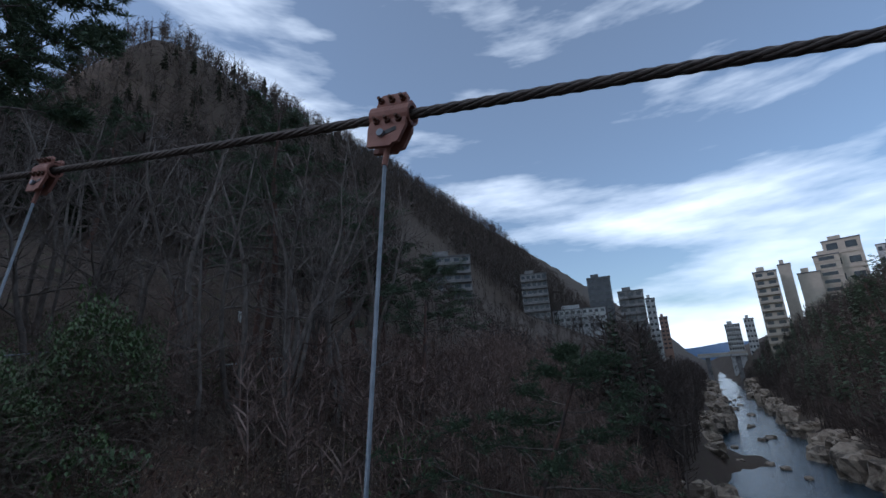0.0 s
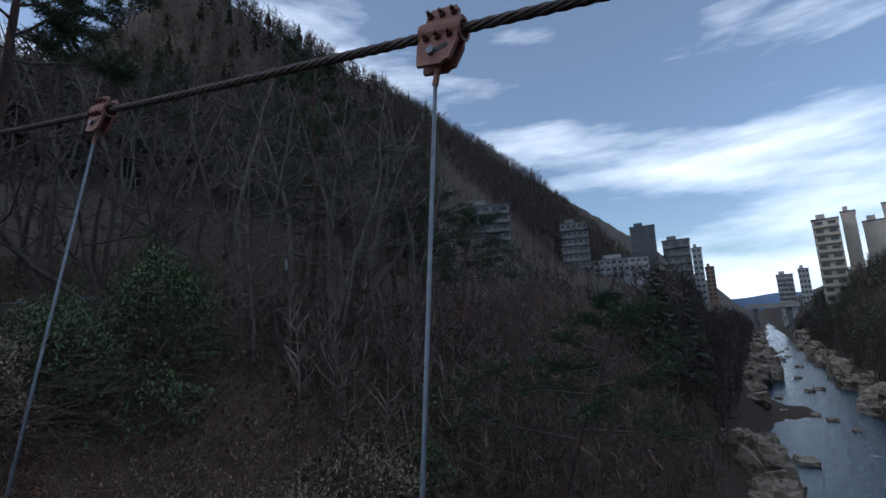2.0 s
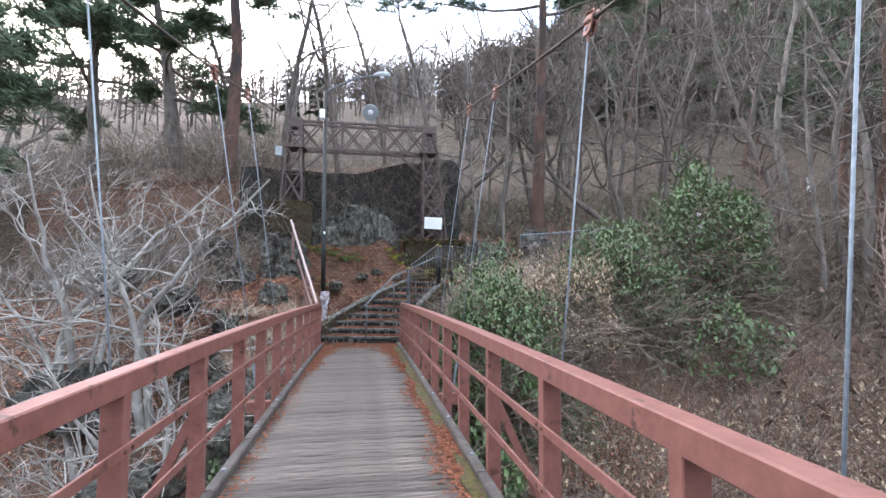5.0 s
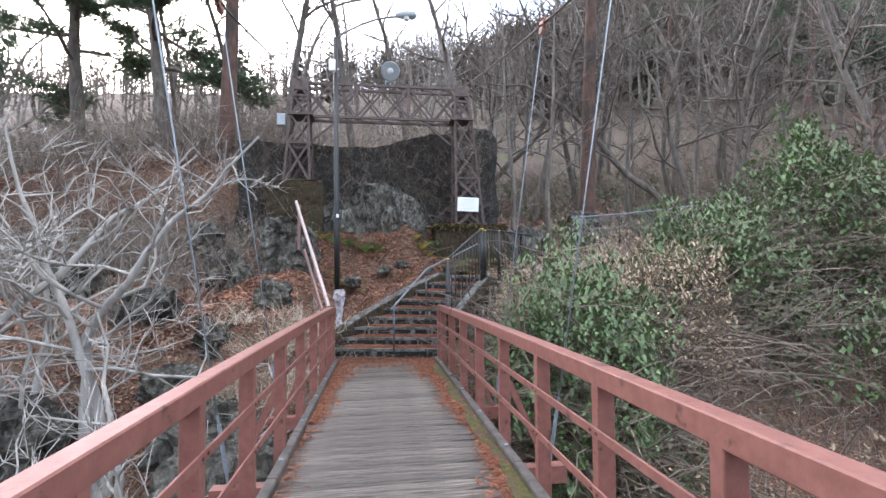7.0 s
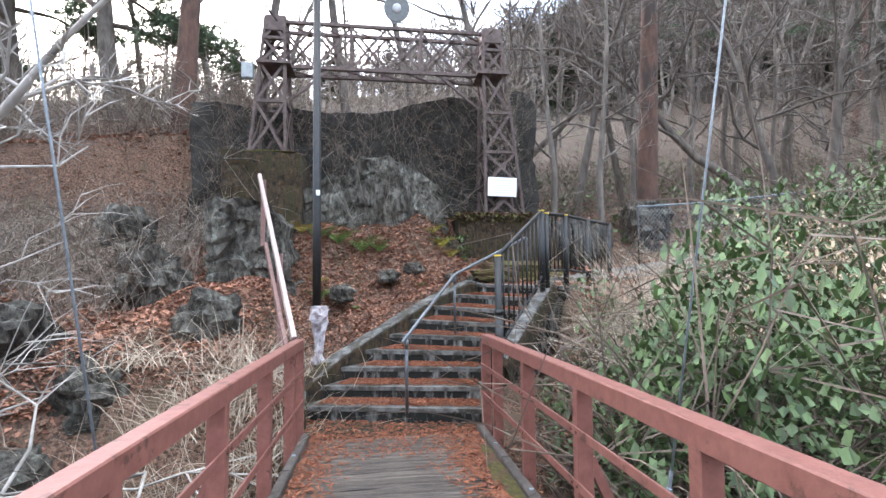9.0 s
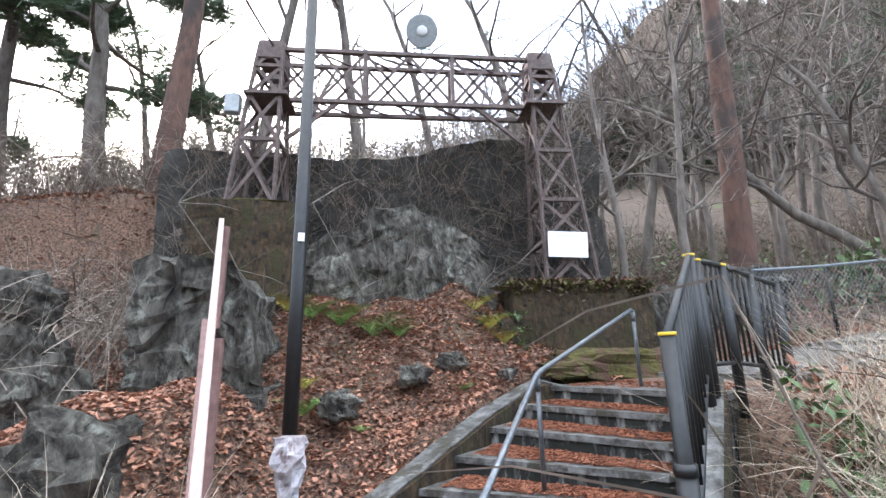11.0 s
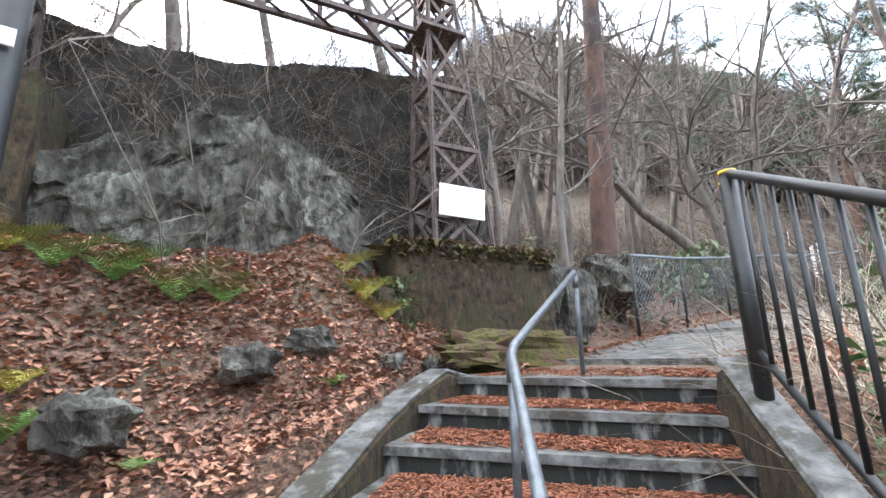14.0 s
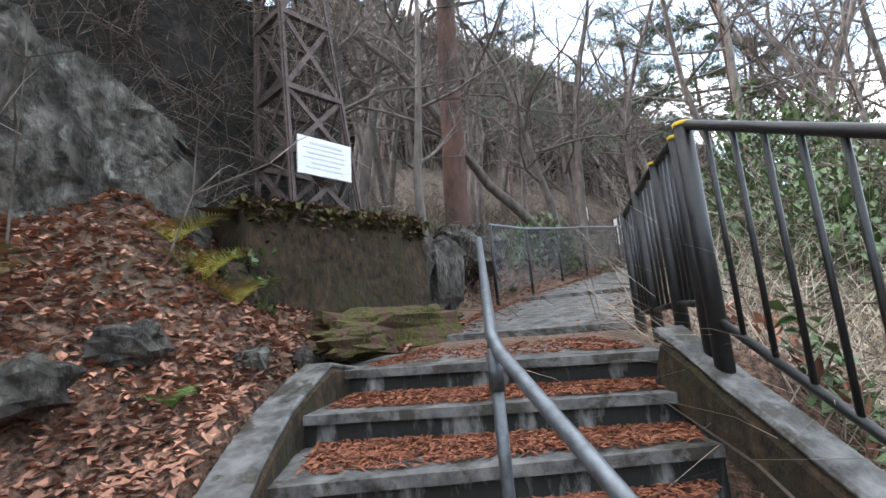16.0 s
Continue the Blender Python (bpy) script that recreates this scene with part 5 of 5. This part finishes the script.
# ferns on the bank
def fern(at, size, mat, label, seed):
    r = random.Random(seed)
    g = Geo()
    for k in range(9):
        a = k * 0.75 + r.uniform(-0.3, 0.3)
        d = Vector((math.cos(a), math.sin(a), 1.5)).normalized()
        p = Vector(at)
        ln = size * r.uniform(0.7, 1.1)
        for j in range(18):
            d = (d + Vector((0, 0, -0.07))).normalized()
            q = p + d * ln / 18
            side = d.cross(Vector((0, 0, 1))).normalized()
            w = ln * 0.3 * math.sin(math.pi * (j + 1.5) / 20) + 0.01
            for s in (1, -1):
                tip = q + side * s * w + d * w * 0.35
                g.poly([p, p.lerp(q, 0.5), tip])
            p = q
    return whole("fern", g, mat, label, "fern", "ferns")


for x, y, s, mat, seed in ((-0.55, 15.45, 0.5, M_FERN, 1), (-0.15, 15.4, 0.55, M_FERN, 2), (-0.9, 15.5, 0.5, M_FERN, 3), (0.15, 15.35, 0.4, M_FERN, 4), (1.25, 15.5, 0.42, M_YELLOWLEAF, 5), (1.42, 15.45, 0.4, M_YELLOWLEAF, 15), (1.1, 15.6, 0.36, M_YELLOWLEAF, 16), (-0.75, 14.5, 0.35, M_FERN, 6), (-0.8, 14.75, 0.3, M_YELLOWLEAF, 7), (-1.2, 15.6, 0.4, M_YELLOWLEAF, 8), (0.8, 14.7, 0.16, M_FERN, 9), (-0.2, 14.4, 0.14, M_FERN, 10)):
    fern((x, y, bumpy(x, y) + 0.03), s, mat, "green fern in the leaf litter" if mat is M_FERN else "yellowing fern in the leaf litter", seed)


# low creepers on the footing and its shoulder
rc = random.Random(301)
shoulder = lump(Geo(), (1.45, 15.82, 1.72), (0.6, 0.45, 0.75), 51, 0.4, 24, 0.7, 20, 0.05)
whole("earth_shoulder", shoulder, M_EARTH, "hump of dark earth against the concrete footing", "earth", kind="structure")
spots = [(rc.uniform(1.05, 1.75), rc.uniform(15.5, 15.75), rc.uniform(1.75, 2.2)) for k in range(260)]
leaves("ground_creeper", spots, M_IVY, "small dark creeper leaves on the hump beside the footing", "creeper", 0.05, 302, 0.8, wide=0.45)
spots = [(rc.uniform(1.6, 3.5), 15.72 - abs(rc.gauss(0, 0.05)), 2.6 - abs(rc.gauss(0, 0.09))) for k in range(700)]
spots += [(rc.uniform(1.6, 3.5), rc.uniform(15.7, 16.2), 2.62 + 0.03 * rc.random()) for k in range(700)]
leaves("moss_fringe", spots, M_MOSS, "fringe of moss and dead leaves along the footing's rim", "moss", 0.06, 303, 0.7, wide=0.4)
spots = [(rc.uniform(1.6, 3.5), rc.uniform(15.66, 16.1), 2.64 + 0.02 * rc.random()) for k in range(160)]
leaves("leaf_litter", spots, M_LITTER, "fallen leaves lying on the footing", "fallen leaves", 0.06, 304)


# fallen leaves and needles
def bank(x, y, d):
    if y < 12.3 and -0.95 < x < 1.6:
        return False
    for (ax, ay), (bx, by) in zip(STEP_L, STEP_L[1:]):
        if ax - 0.1 <= x <= bx and y < ay + (by - ay) * (x - ax) / (bx - ax) + 0.22:
            return False
    if 1.65 < x and d < 0.95:
        return False
    return x < 1.75 or y > 14.4


def lifted(spots, up=0.05):
    return [(x, y, z + up) for x, y, z in spots]


leaves("leaf_litter", lifted(scatter(36000, -3.8, 4.2, 12.1, 16.8, 41, bank)), M_LITTER, "carpet of red-brown fallen leaves on the bank", "fallen leaves", 0.056, 51)
leaves("leaf_litter", lifted(scatter(24000, -10, -0.8, 6, 18.5, 42, off_bridge)), M_LITTER, "red-brown fallen leaves on the slope beside the bridge", "fallen leaves", 0.085, 52)
leaves("leaf_litter", lifted(scatter(4500, 3.5, 14, 14.5, 22, 43, off_bridge)), M_LITTER, "red-brown fallen leaves under the trees", "fallen leaves", 0.09, 53)
leaves("leaf_litter", lifted(scatter(3500, 1.7, 12, 5, 14, 44, off_bridge)), M_DRYLEAF, "tan dead leaves under the brush", "fallen leaves", 0.08, 54)

def raised(spots, tall, seed):
    r = random.Random(seed)
    return [(x, y, z + 0.05 + tall * r.random() * (0.35 + 0.65 * (0.5 + noise.noise(Vector((x * 0.6, y * 0.6, 2)))))) for x, y, z in spots]


def beside_fence(x, y, d):
    return x > 1.5 + max(0, y - 11.8) * 0.85 and d > 1.15


leaves("dead_leaves", raised(scatter(17000, 2.2, 17, 1.5, 10.0, 45), 1.3, 1), M_DRYLEAF, "pale tan dead leaves clinging to the brush below the bridge", "dead leaves", 0.075, 55, 0.9)
leaves("dead_leaves", raised(scatter(6500, 1.5, 6.0, 9.3, 13.3, 46, beside_fence), 0.4, 2), M_LITTER, "brown dead leaves and grass beside the fence", "dead leaves", 0.06, 56, 0.9)
leaves("green_weeds", raised(scatter(7500, 1.8, 5.0, 9.8, 12.7, 47, beside_fence), 0.6, 3), M_IVY, "low green weeds beside the fence", "weeds", 0.085, 57, 0.6)
leaves("rust_brush", raised(scatter(9000, 8, 44, -2, 14, 48), 1.7, 4), M_RUSTBRUSH, "rust-brown withered brush on the gorge side", "brush", 0.17, 58, 1.0)
leaves("hill_ivy", raised(scatter(3500, 4.5, 22, 16.5, 26, 49, off_bridge), 0.7, 5), M_IVY, "low green undergrowth under the trees", "undergrowth", 0.12, 59, 0.8)
rn = random.Random(61)
spots = []
for i in range(9):
    (lx, ly), (rx, ry) = STEP_L[i], STEP_R[i]
    (mx, my), (nx, ny) = (STEP_L[i + 1], STEP_R[i + 1]) if i < 8 else ((2.9, 15.2), (3.2, 13.85))
    for k in range(5200 if i < 8 else 5000):
        u = rn.random()
        v = 0.98 - abs(rn.gauss(0, 0.42)) if i < 8 else rn.random()
        if v < 0.13 + 0.1 * noise.noise(Vector((u * 7, i * 3.7, 0))) or (i == 8 and 0.12 < u < 0.8 and rn.random() < 0.8):
            continue
        a, b = Vector((lx, ly)).lerp(Vector((mx, my)), v), Vector((rx, ry)).lerp(Vector((nx, ny)), v)
        p = a.lerp(b, u)
        spots.append((p.x, p.y, RISE * (i + 1) + 0.006 + 0.02 * rn.random() * v))
leaves("needle_litter", spots, M_NEEDLELITTER, "rust-coloured fallen needles and leaves on the steps", "fallen needles", 0.05, 62, 0.25, wide=0.12)
spots = []
for k in range(21000):
    y = -3 + 14.9 * rn.random() ** 0.7
    edge = 0.16 + 0.3 * max(0, (y - 9) / 3) + 0.05 * math.sin(3 * y)
    if rn.random() < 0.72:
        x = DECK_R - 0.04 - abs(rn.gauss(0, edge * 0.5))
    else:
        if y < 8.5 and rn.random() < 0.85:
            continue
        x = DECK_L + 0.04 + abs(rn.gauss(0, edge * 0.4))
    if y > 11.2 and rn.random() < 0.5:
        x = rn.uniform(DECK_L, DECK_R)
    spots.append((x, y, deck_z(y) + 0.012 + 0.012 * rn.random()))
for k in range(1500):
    spots.append((rn.uniform(-0.6, 1.2), rn.uniform(11.7, 12.5), 0.004 + 0.012 * rn.random()))
leaves("needle_litter", spots, M_NEEDLELITTER, "orange-brown needles drifted along the deck edge", "fallen needles", 0.055, 63, 0.15, wide=0.13)
spots = []
for (ax, ay, az), (bx, by, bz) in zip(PATH_LINE[1:], PATH_LINE[2:4]):
    d = Vector((bx - ax, by - ay)).normalized()
    for k in range(1500):
        w = rn.random()
        off = rn.choice((-1, 1)) * (1.15 - abs(rn.gauss(0, 0.3)))
        spots.append((ax + (bx - ax) * w - d.y * off, ay + (by - ay) * w + d.x * off, az + (bz - az) * w + 0.02 - 0.05 * (abs(off) > 0.85)))
leaves("needle_litter", spots, M_NEEDLELITTER, "rust-coloured needles along the footpath edges", "fallen needles", 0.06, 64, 0.2, wide=0.14)
g = Geo()
for k in range(40):
    y = -3 + 0.36 * k
    if noise.noise(Vector((y * 0.9, 0, 0))) > -0.25:
        lump(g, (DECK_R - 0.07, y, deck_z(y) + 0.012), (0.14 + 0.06 * math.sin(k * 1.7), 0.5, 0.045), k, 0.5, 12)
tagged(whole("moss", g, M_MOSS, "yellow-green moss cushions along the deck edge", "moss"), kind="stuff")

# wrapped bundle at the lamp's foot
g = Geo()
n = 16
for j in range(15):
    z = 0.42 + 0.72 * j / 14
    rad = 0.045 + 0.065 * math.exp(-((j - 12) / 3.5) ** 2) + 0.03 * (j < 2)
    for k in range(n):
        a = 2 * math.pi * k / n
        q = rad * (1 + 0.9 * noise.noise(Vector((math.cos(a) * 2.4, math.sin(a) * 2.4, z * 9))))
        g.v.append((-0.6 + q * math.cos(a), 13.3 + q * math.sin(a) * 0.8, z))
for j in range(14):
    for k in range(n):
        a, b = j * n + k, j * n + (k + 1) % n
        g.f.append((a, b, b + n, a + n))
g.f.append(tuple(14 * n + k for k in range(n)))
whole("plastic_sheet", g, M_BAG, "crumpled clouded plastic sheet tied round a stake by the lamp post", "plastic sheet")

# small signs further up the slope
for at, turn in (((25.3, 23.7), 30), ((13.2, 17.4), 40)):
    z = bumpy(*at)
    s = thing("trail_sign", "small pale trail sign on two posts among the trees", "sign", pose(at[0], at[1], z, 0, 0, turn), "trail signs")
    part("board", Geo().bevelled((0.6, 0.05, 0.75), pose(0, 0, 1.2), 0.01), M_SIGN, s)
    for x in (-0.25, 0.25):
        part("post", Geo().bar((x, 0.04, -0.3), (x, 0.04, 1.6), 0.07, 0.07, 0.01), M_BEAM, s)


# ---- the gorge further off ----
def far_tree(r, g, x, y, z, h):
    """A leafless tree seen from afar: a stem and a fan of thin branches."""
    lean = Vector((r.gauss(0, 0.08), r.gauss(0, 0.08), 1))
    top = Vector((x, y, z - 0.5)) + lean * h
    g.tube([(x, y, z - 0.5), tuple(Vector((x, y, z)).lerp(top, 0.6)), tuple(top)], [h * 0.014, h * 0.009, h * 0.003], 3, False)
    for k in range(17):
        w = r.uniform(0.2, 0.95)
        p = Vector((x, y, z)).lerp(top, w)
        d = Vector((r.gauss(0, 1), r.gauss(0, 1), r.uniform(0.15, 1.3))).normalized() * h * r.uniform(0.18, 0.38)
        s = d.cross(Vector((r.random(), r.random(), 0.3))).normalized() * h * 0.008
        q = p + d * 0.55
        e = p + d + Vector((r.gauss(0, 0.05), r.gauss(0, 0.05), 0.04)) * h
        g.poly([p - s, p + s, q + s * 0.6, q - s * 0.6])
        g.poly([q - s * 0.6, q + s * 0.6, e])
        f = q + d.cross(Vector((0.2, 0.3, 1))) * r.uniform(-0.5, 0.5) + Vector((0, 0, 0.06 * h))
        g.poly([q - s * 0.5, q + s * 0.5, f])


def far_conifer(r, g, x, y, z, h, base=0.2):
    g.tube([(x, y, z - 0.5), (x, y, z + h)], [h * 0.012, h * 0.003], 3, False)
    for k in range(46):
        w = base + (0.98 - base) * k / 46
        a = k * 2.4 + r.random()
        ln = h * 0.2 * (1.1 - w) * r.uniform(0.6, 1.3) + 0.2
        p = Vector((x, y, z + h * w))
        d = Vector((math.cos(a), math.sin(a), -0.1))
        s = Vector((-d.y, d.x, 0)) * ln * 0.38
        g.poly([p, p + d * ln * 0.6 + s + Vector((0, 0, -0.05 * ln)), p + d * ln + Vector((0, 0, -0.2 * ln)), p + d * ln * 0.55 - s])


rf = random.Random(91)
bare, green = Geo(), Geo()
count = 0
while count < 8600:
    d = 38 + 370 * rf.random() ** 1.15
    az = radians(rf.uniform(-35, 92)) if count % 3 else radians(rf.uniform(15, 88))
    x, y = d * math.sin(az), d * math.cos(az)
    s = y - river_y(x)
    if s < 10 or (x < 60 and y < 60 and d < 50):
        continue
    if az < 0.2 and (d < 60 or rf.random() < 0.45 + (0.3 if az < -0.1 else 0)):
        continue
    corridor = radians(63) < az < radians(88) and 50 < d < 240
    if corridor and rf.random() < 0.45:
        continue
    z = ground(x, y)
    if not corridor and rf.random() < (0.14 if d < 200 else 0.06) * (0.4 if az < 0.2 else 1):
        far_conifer(rf, green, x, y, z, rf.uniform(7, 13))
    else:
        far_tree(rf, bare, x, y, z, rf.uniform(2.5, 5) if corridor else rf.uniform(8, 13))
    count += 1
for k in range(3600):
    d, az = rf.uniform(225, 520), radians(rf.uniform(55, 86))
    x, y = d * math.sin(az), d * math.cos(az)
    if y - river_y(x) > 78 - 0.1 * (x - 250):
        far_tree(rf, bare, x, y, ground(x, y), rf.uniform(8, 13))
scrub = Geo()
for k in range(1500):
    x, y = rf.uniform(12, 62), rf.uniform(-3, 15)
    if y - river_y(x) > 7:
        far_tree(rf, scrub, x, y, ground(x, y), rf.uniform(1.8, 4.2))
tagged(whole("scrub", scrub, M_SCRUB, "dense leafless pinkish-brown scrub above the river", "scrub"), kind="stuff")
tagged(whole("far_woods", bare, M_FARTWIG, "leafless brown woods covering the mountainside", "woods"), kind="stuff")
tagged(whole("far_conifers", green, M_FARPINE, "scattered dark conifers on the mountainside", "woods"), kind="stuff")
bare, green = Geo(), Geo()
for k in range(4200):
    x = 10 + 300 * rf.random() ** 1.7
    s = -(11.0 + 50 * rf.random() ** 1.7) if k % 4 else rf.uniform(8, 16)
    y = river_y(x) + s
    if s > 0 and x < 45:
        continue
    z = ground(x, y)
    if rf.random() < 0.2 and s < -13:
        far_conifer(rf, green, x, y, z, rf.uniform(4, 9), 0.08)
    else:
        far_tree(rf, bare, x, y, z, rf.uniform(3.5, 8))
tagged(whole("bank_trees", bare, M_FARTWIG, "leafless trees along both sides of the gorge", "woods"), kind="stuff")
tagged(whole("bank_conifers", green, M_NEEDLE, "green conifers along the side of the gorge", "woods"), kind="stuff")

rt = random.Random(23)
for k in range(34):
    x = rt.uniform(34, 120)
    y = river_y(x) - rt.uniform(13, 30)
    copy_thing(slope_pine if k % 4 == 0 else grey[rt.choice((0, 4, 4, 0, 3))], pose(x, y, ground(x, y) - 0.3, rt.uniform(-8, 8), rt.uniform(-8, 8), rt.uniform(0, 360)) @ Matrix.Scale(rt.uniform(0.55, 0.9), 4))
rr = random.Random(17)
for k in range(70):
    x = 22 + 230 * rr.random() ** 1.2
    side = rr.choice((-1, 1, -1))
    off = rr.uniform(5.0, 8.2)
    w = rr.uniform(2.0, 5.5) * (1 + x / 300)
    y = river_y(x) + side * (off if side > 0 else off + 4.0)
    whole("river_rock", lump(Geo(), (x, y, -13.4 + 0.22 * (off - 5) * 3), (w, w * 0.8, w * rr.uniform(0.5, 0.95)), k + 200, 0.4, 20, 0.6, rr.uniform(0, 180), 0.25), M_RIVER_ROCK, "tan weathered boulder at the river's edge", "rock", "river rocks")
for k in range(26):
    x = 40 + 200 * rr.random()
    w = rr.uniform(0.8, 2.2)
    whole("river_stone", lump(Geo(), (x, river_y(x) + rr.uniform(-4, 4), -13.65), (w * 1.6, w, w * 0.5), k + 300, 0.4, 12), M_RIVER_ROCK, "low stone breaking the river's surface", "rock", "river stones")


# ---- hotels along the gorge ----
def hotel(x, y, w, z0, z1, turn, wall, floors, bays, label, deep=12.0, balcony=False, name="hotel_building", bands=True):
    h = z1 - z0
    b = thing(name, label, "building", pose(x, y, z0, 0, 0, turn), "hotels along the gorge")
    part("wall", Geo().box((w, deep, h + 14), pose(0, deep / 2, h / 2 - 7)), wall, b)
    part("roof", Geo().box((w + 0.5, deep + 0.5, 0.5), pose(0, deep / 2, h + 0.25)), M_ROOFMAT, b)
    part("roof_house", Geo().box((w * 0.35, deep * 0.4, 2.6), pose(-w * 0.15, deep * 0.5, h + 1.6)), wall, b)
    fh = h / floors
    for f in range(floors):
        if bands:
            part("balcony" if balcony else "floor_band", Geo().bevelled((w * 0.99, 1.3 if balcony else 0.35, fh * (0.36 if balcony else 0.16)), pose(0, -0.55 if balcony else -0.12, f * fh + fh * 0.2), 0.05), wall, b)
        for k in range(bays):
            x0 = -w / 2 + w * (k + 0.5) / bays
            fr = part("window", Geo().box((w / bays * 0.72, 0.24, fh * 0.5), pose(x0, -0.02, f * fh + fh * 0.62)), wall, b)
            part("pane", Geo().box((w / bays * 0.6, 0.06, fh * 0.42), pose(x0, -0.15, f * fh + fh * 0.62)), M_PANE, fr)
    for k in range(3):
        fr = part("window", Geo().box((0.24, deep * 0.18, fh * 0.5), pose(-w / 2 - 0.02, deep * (0.2 + 0.3 * k), h - fh * 0.4)), M_PALEWALL, b)
    return b


hotel(140, 53, 15.2, 22.0, 40, -68, M_GREYWALL, 6, 5, "derelict grey hotel half hidden by bare trees", 10, True)
hotel(227, 42, 12.8, 25.4, 48, -79, M_GREYWALL, 6, 5, "grimy grey six-storey hotel block with dark bands", 12, True)
hotel(249, 25, 26.3, 20.3, 31, -84, M_PALEWALL, 3, 9, "low stained white hotel wing with rows of windows", 12)
hotel(280, 15, 12.9, 20, 51.5, -87, M_DARKWALL, 8, 3, "tall dark grey windowless tower block", 12, False, bands=False)
hotel(261, -1, 12.4, 6, 38.9, -90, M_GREYWALL, 8, 3, "weathered grey hotel with deep balconies", 13, True)
hotel(303, -11, 5.0, 8, 39, -92, M_PALEWALL, 9, 2, "narrow white hotel block", 12)
hotel(380, -20, 5.6, 10, 34, -93, M_TANWALL, 8, 2, "narrow tan brick block", 12)
hotel(415, -68, 10, 3, 26.6, -99, M_PALEWALL, 7, 6, "distant white hotel with many windows", 12, True)
hotel(396, -76, 6, 3, 28.5, -101, M_PALEWALL, 7, 3, "distant pale hotel block in haze", 12)
hotel(237, -56, 8.5, -4, 37, -103, M_CREAM, 12, 2, "cream hotel tower with stacked curved balconies", 12, True)
hotel(246, -66, 4.6, 5, 40.5, -105, M_CREAM, 11, 0, "tall cream hotel block with a domed roof house", 10, False, bands=False)
hotel(249, -75, 8.0, 5, 36, -107, M_CREAM, 10, 0, "cream hotel block with blank walls", 10, False, bands=False)
hotel(251, -90, 13.1, 15, 49.5, -110, M_CREAM, 5, 2, "large stepped cream hotel on the hilltop", 14)
hotel(250, -83, 9.0, 12, 43, -108, M_CREAM, 9, 1, "lower cream wing of a hilltop hotel", 12)
hotel(283, -126, 22, 30, 51, -114, M_PALEWALL, 4, 8, "long pale building on the hilltop", 12)
far_bridge = thing("road_bridge", "distant pale concrete road bridge across the gorge", "bridge", pose(330, -46, 0, 0, 0, -98))
part("span", Geo().bevelled((26, 5, 1.4), pose(0, 0, 3.6), 0.1), M_PALEWALL, far_bridge)
part("parapet", Geo().bevelled((26, 0.3, 1.1), pose(0, -2.5, 4.8), 0.05), M_CREAM, far_bridge)
for x in (-8, 8):
    part("pier", Geo().bevelled((17, 2.2, 2.4), pose(x, 0, -5.5, 0, 90, 0), 0.2), M_GREYWALL, far_bridge)
# far ridge; its haze comes only from the blue of its material
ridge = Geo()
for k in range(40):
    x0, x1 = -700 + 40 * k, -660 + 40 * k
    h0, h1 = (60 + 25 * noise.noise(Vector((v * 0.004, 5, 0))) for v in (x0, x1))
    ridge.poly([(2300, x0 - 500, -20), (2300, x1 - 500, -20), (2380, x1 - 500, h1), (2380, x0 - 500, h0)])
whole("backdrop", ridge, M_RIDGE, "far mountain ridge at the gorge's end, haze painted in as blue", "mountain", kind="structure")

# ---- deck planks, the nearest as single boards ----
pr = random.Random(3)
mesh_kinds = []
for k in range(6):
    g = Geo()
    wd = 0.138 + 0.004 * pr.random()
    n = 6
    for j in range(n + 1):
        x = -0.825 + 1.65 * j / n
        for yy, zz in ((-wd / 2, -0.04), (wd / 2, -0.04), (wd / 2, -0.006), (wd / 2 - 0.008, 0.0), (-wd / 2 + 0.008, 0.0), (-wd / 2, -0.006)):
            g.v.append((x, yy + 0.002 * pr.random(), zz + (0.004 * pr.random() if zz > -0.02 else 0)))
    for j in range(n):
        for q in range(6):
            g.f.append((j * 6 + q, j * 6 + (q + 1) % 6, j * 6 + 6 + (q + 1) % 6, j * 6 + 6 + q))
    g.f += [tuple(range(5, -1, -1)), tuple(range(n * 6, n * 6 + 6))]
    mesh_kinds.append(g.mesh("plank", M_PLANK))
y, k = -4.0, 0
while y < DECK_END - 0.02:
    ob = new("plank", mesh_kinds[pr.randrange(6)])
    ob.parent = bridge
    ob.matrix_basis = pose(0.295 + 0.008 * pr.uniform(-1, 1), y, deck_z(y) + 0.003 * pr.uniform(-1, 1), -math.degrees(2 * 0.00175 * (y + 2)), 0.25 * pr.uniform(-1, 1), 0.25 * pr.uniform(-1, 1))
    y += 0.147
    k += 1
g = Geo()
y = -4.147
while y > -40:
    g.box((1.65, 0.14, 0.04), pose(0.295, y, deck_z(y) - 0.02))
    y -= 0.147
tagged(part("far_planks", g, M_PLANK, bridge), kind="stuff")
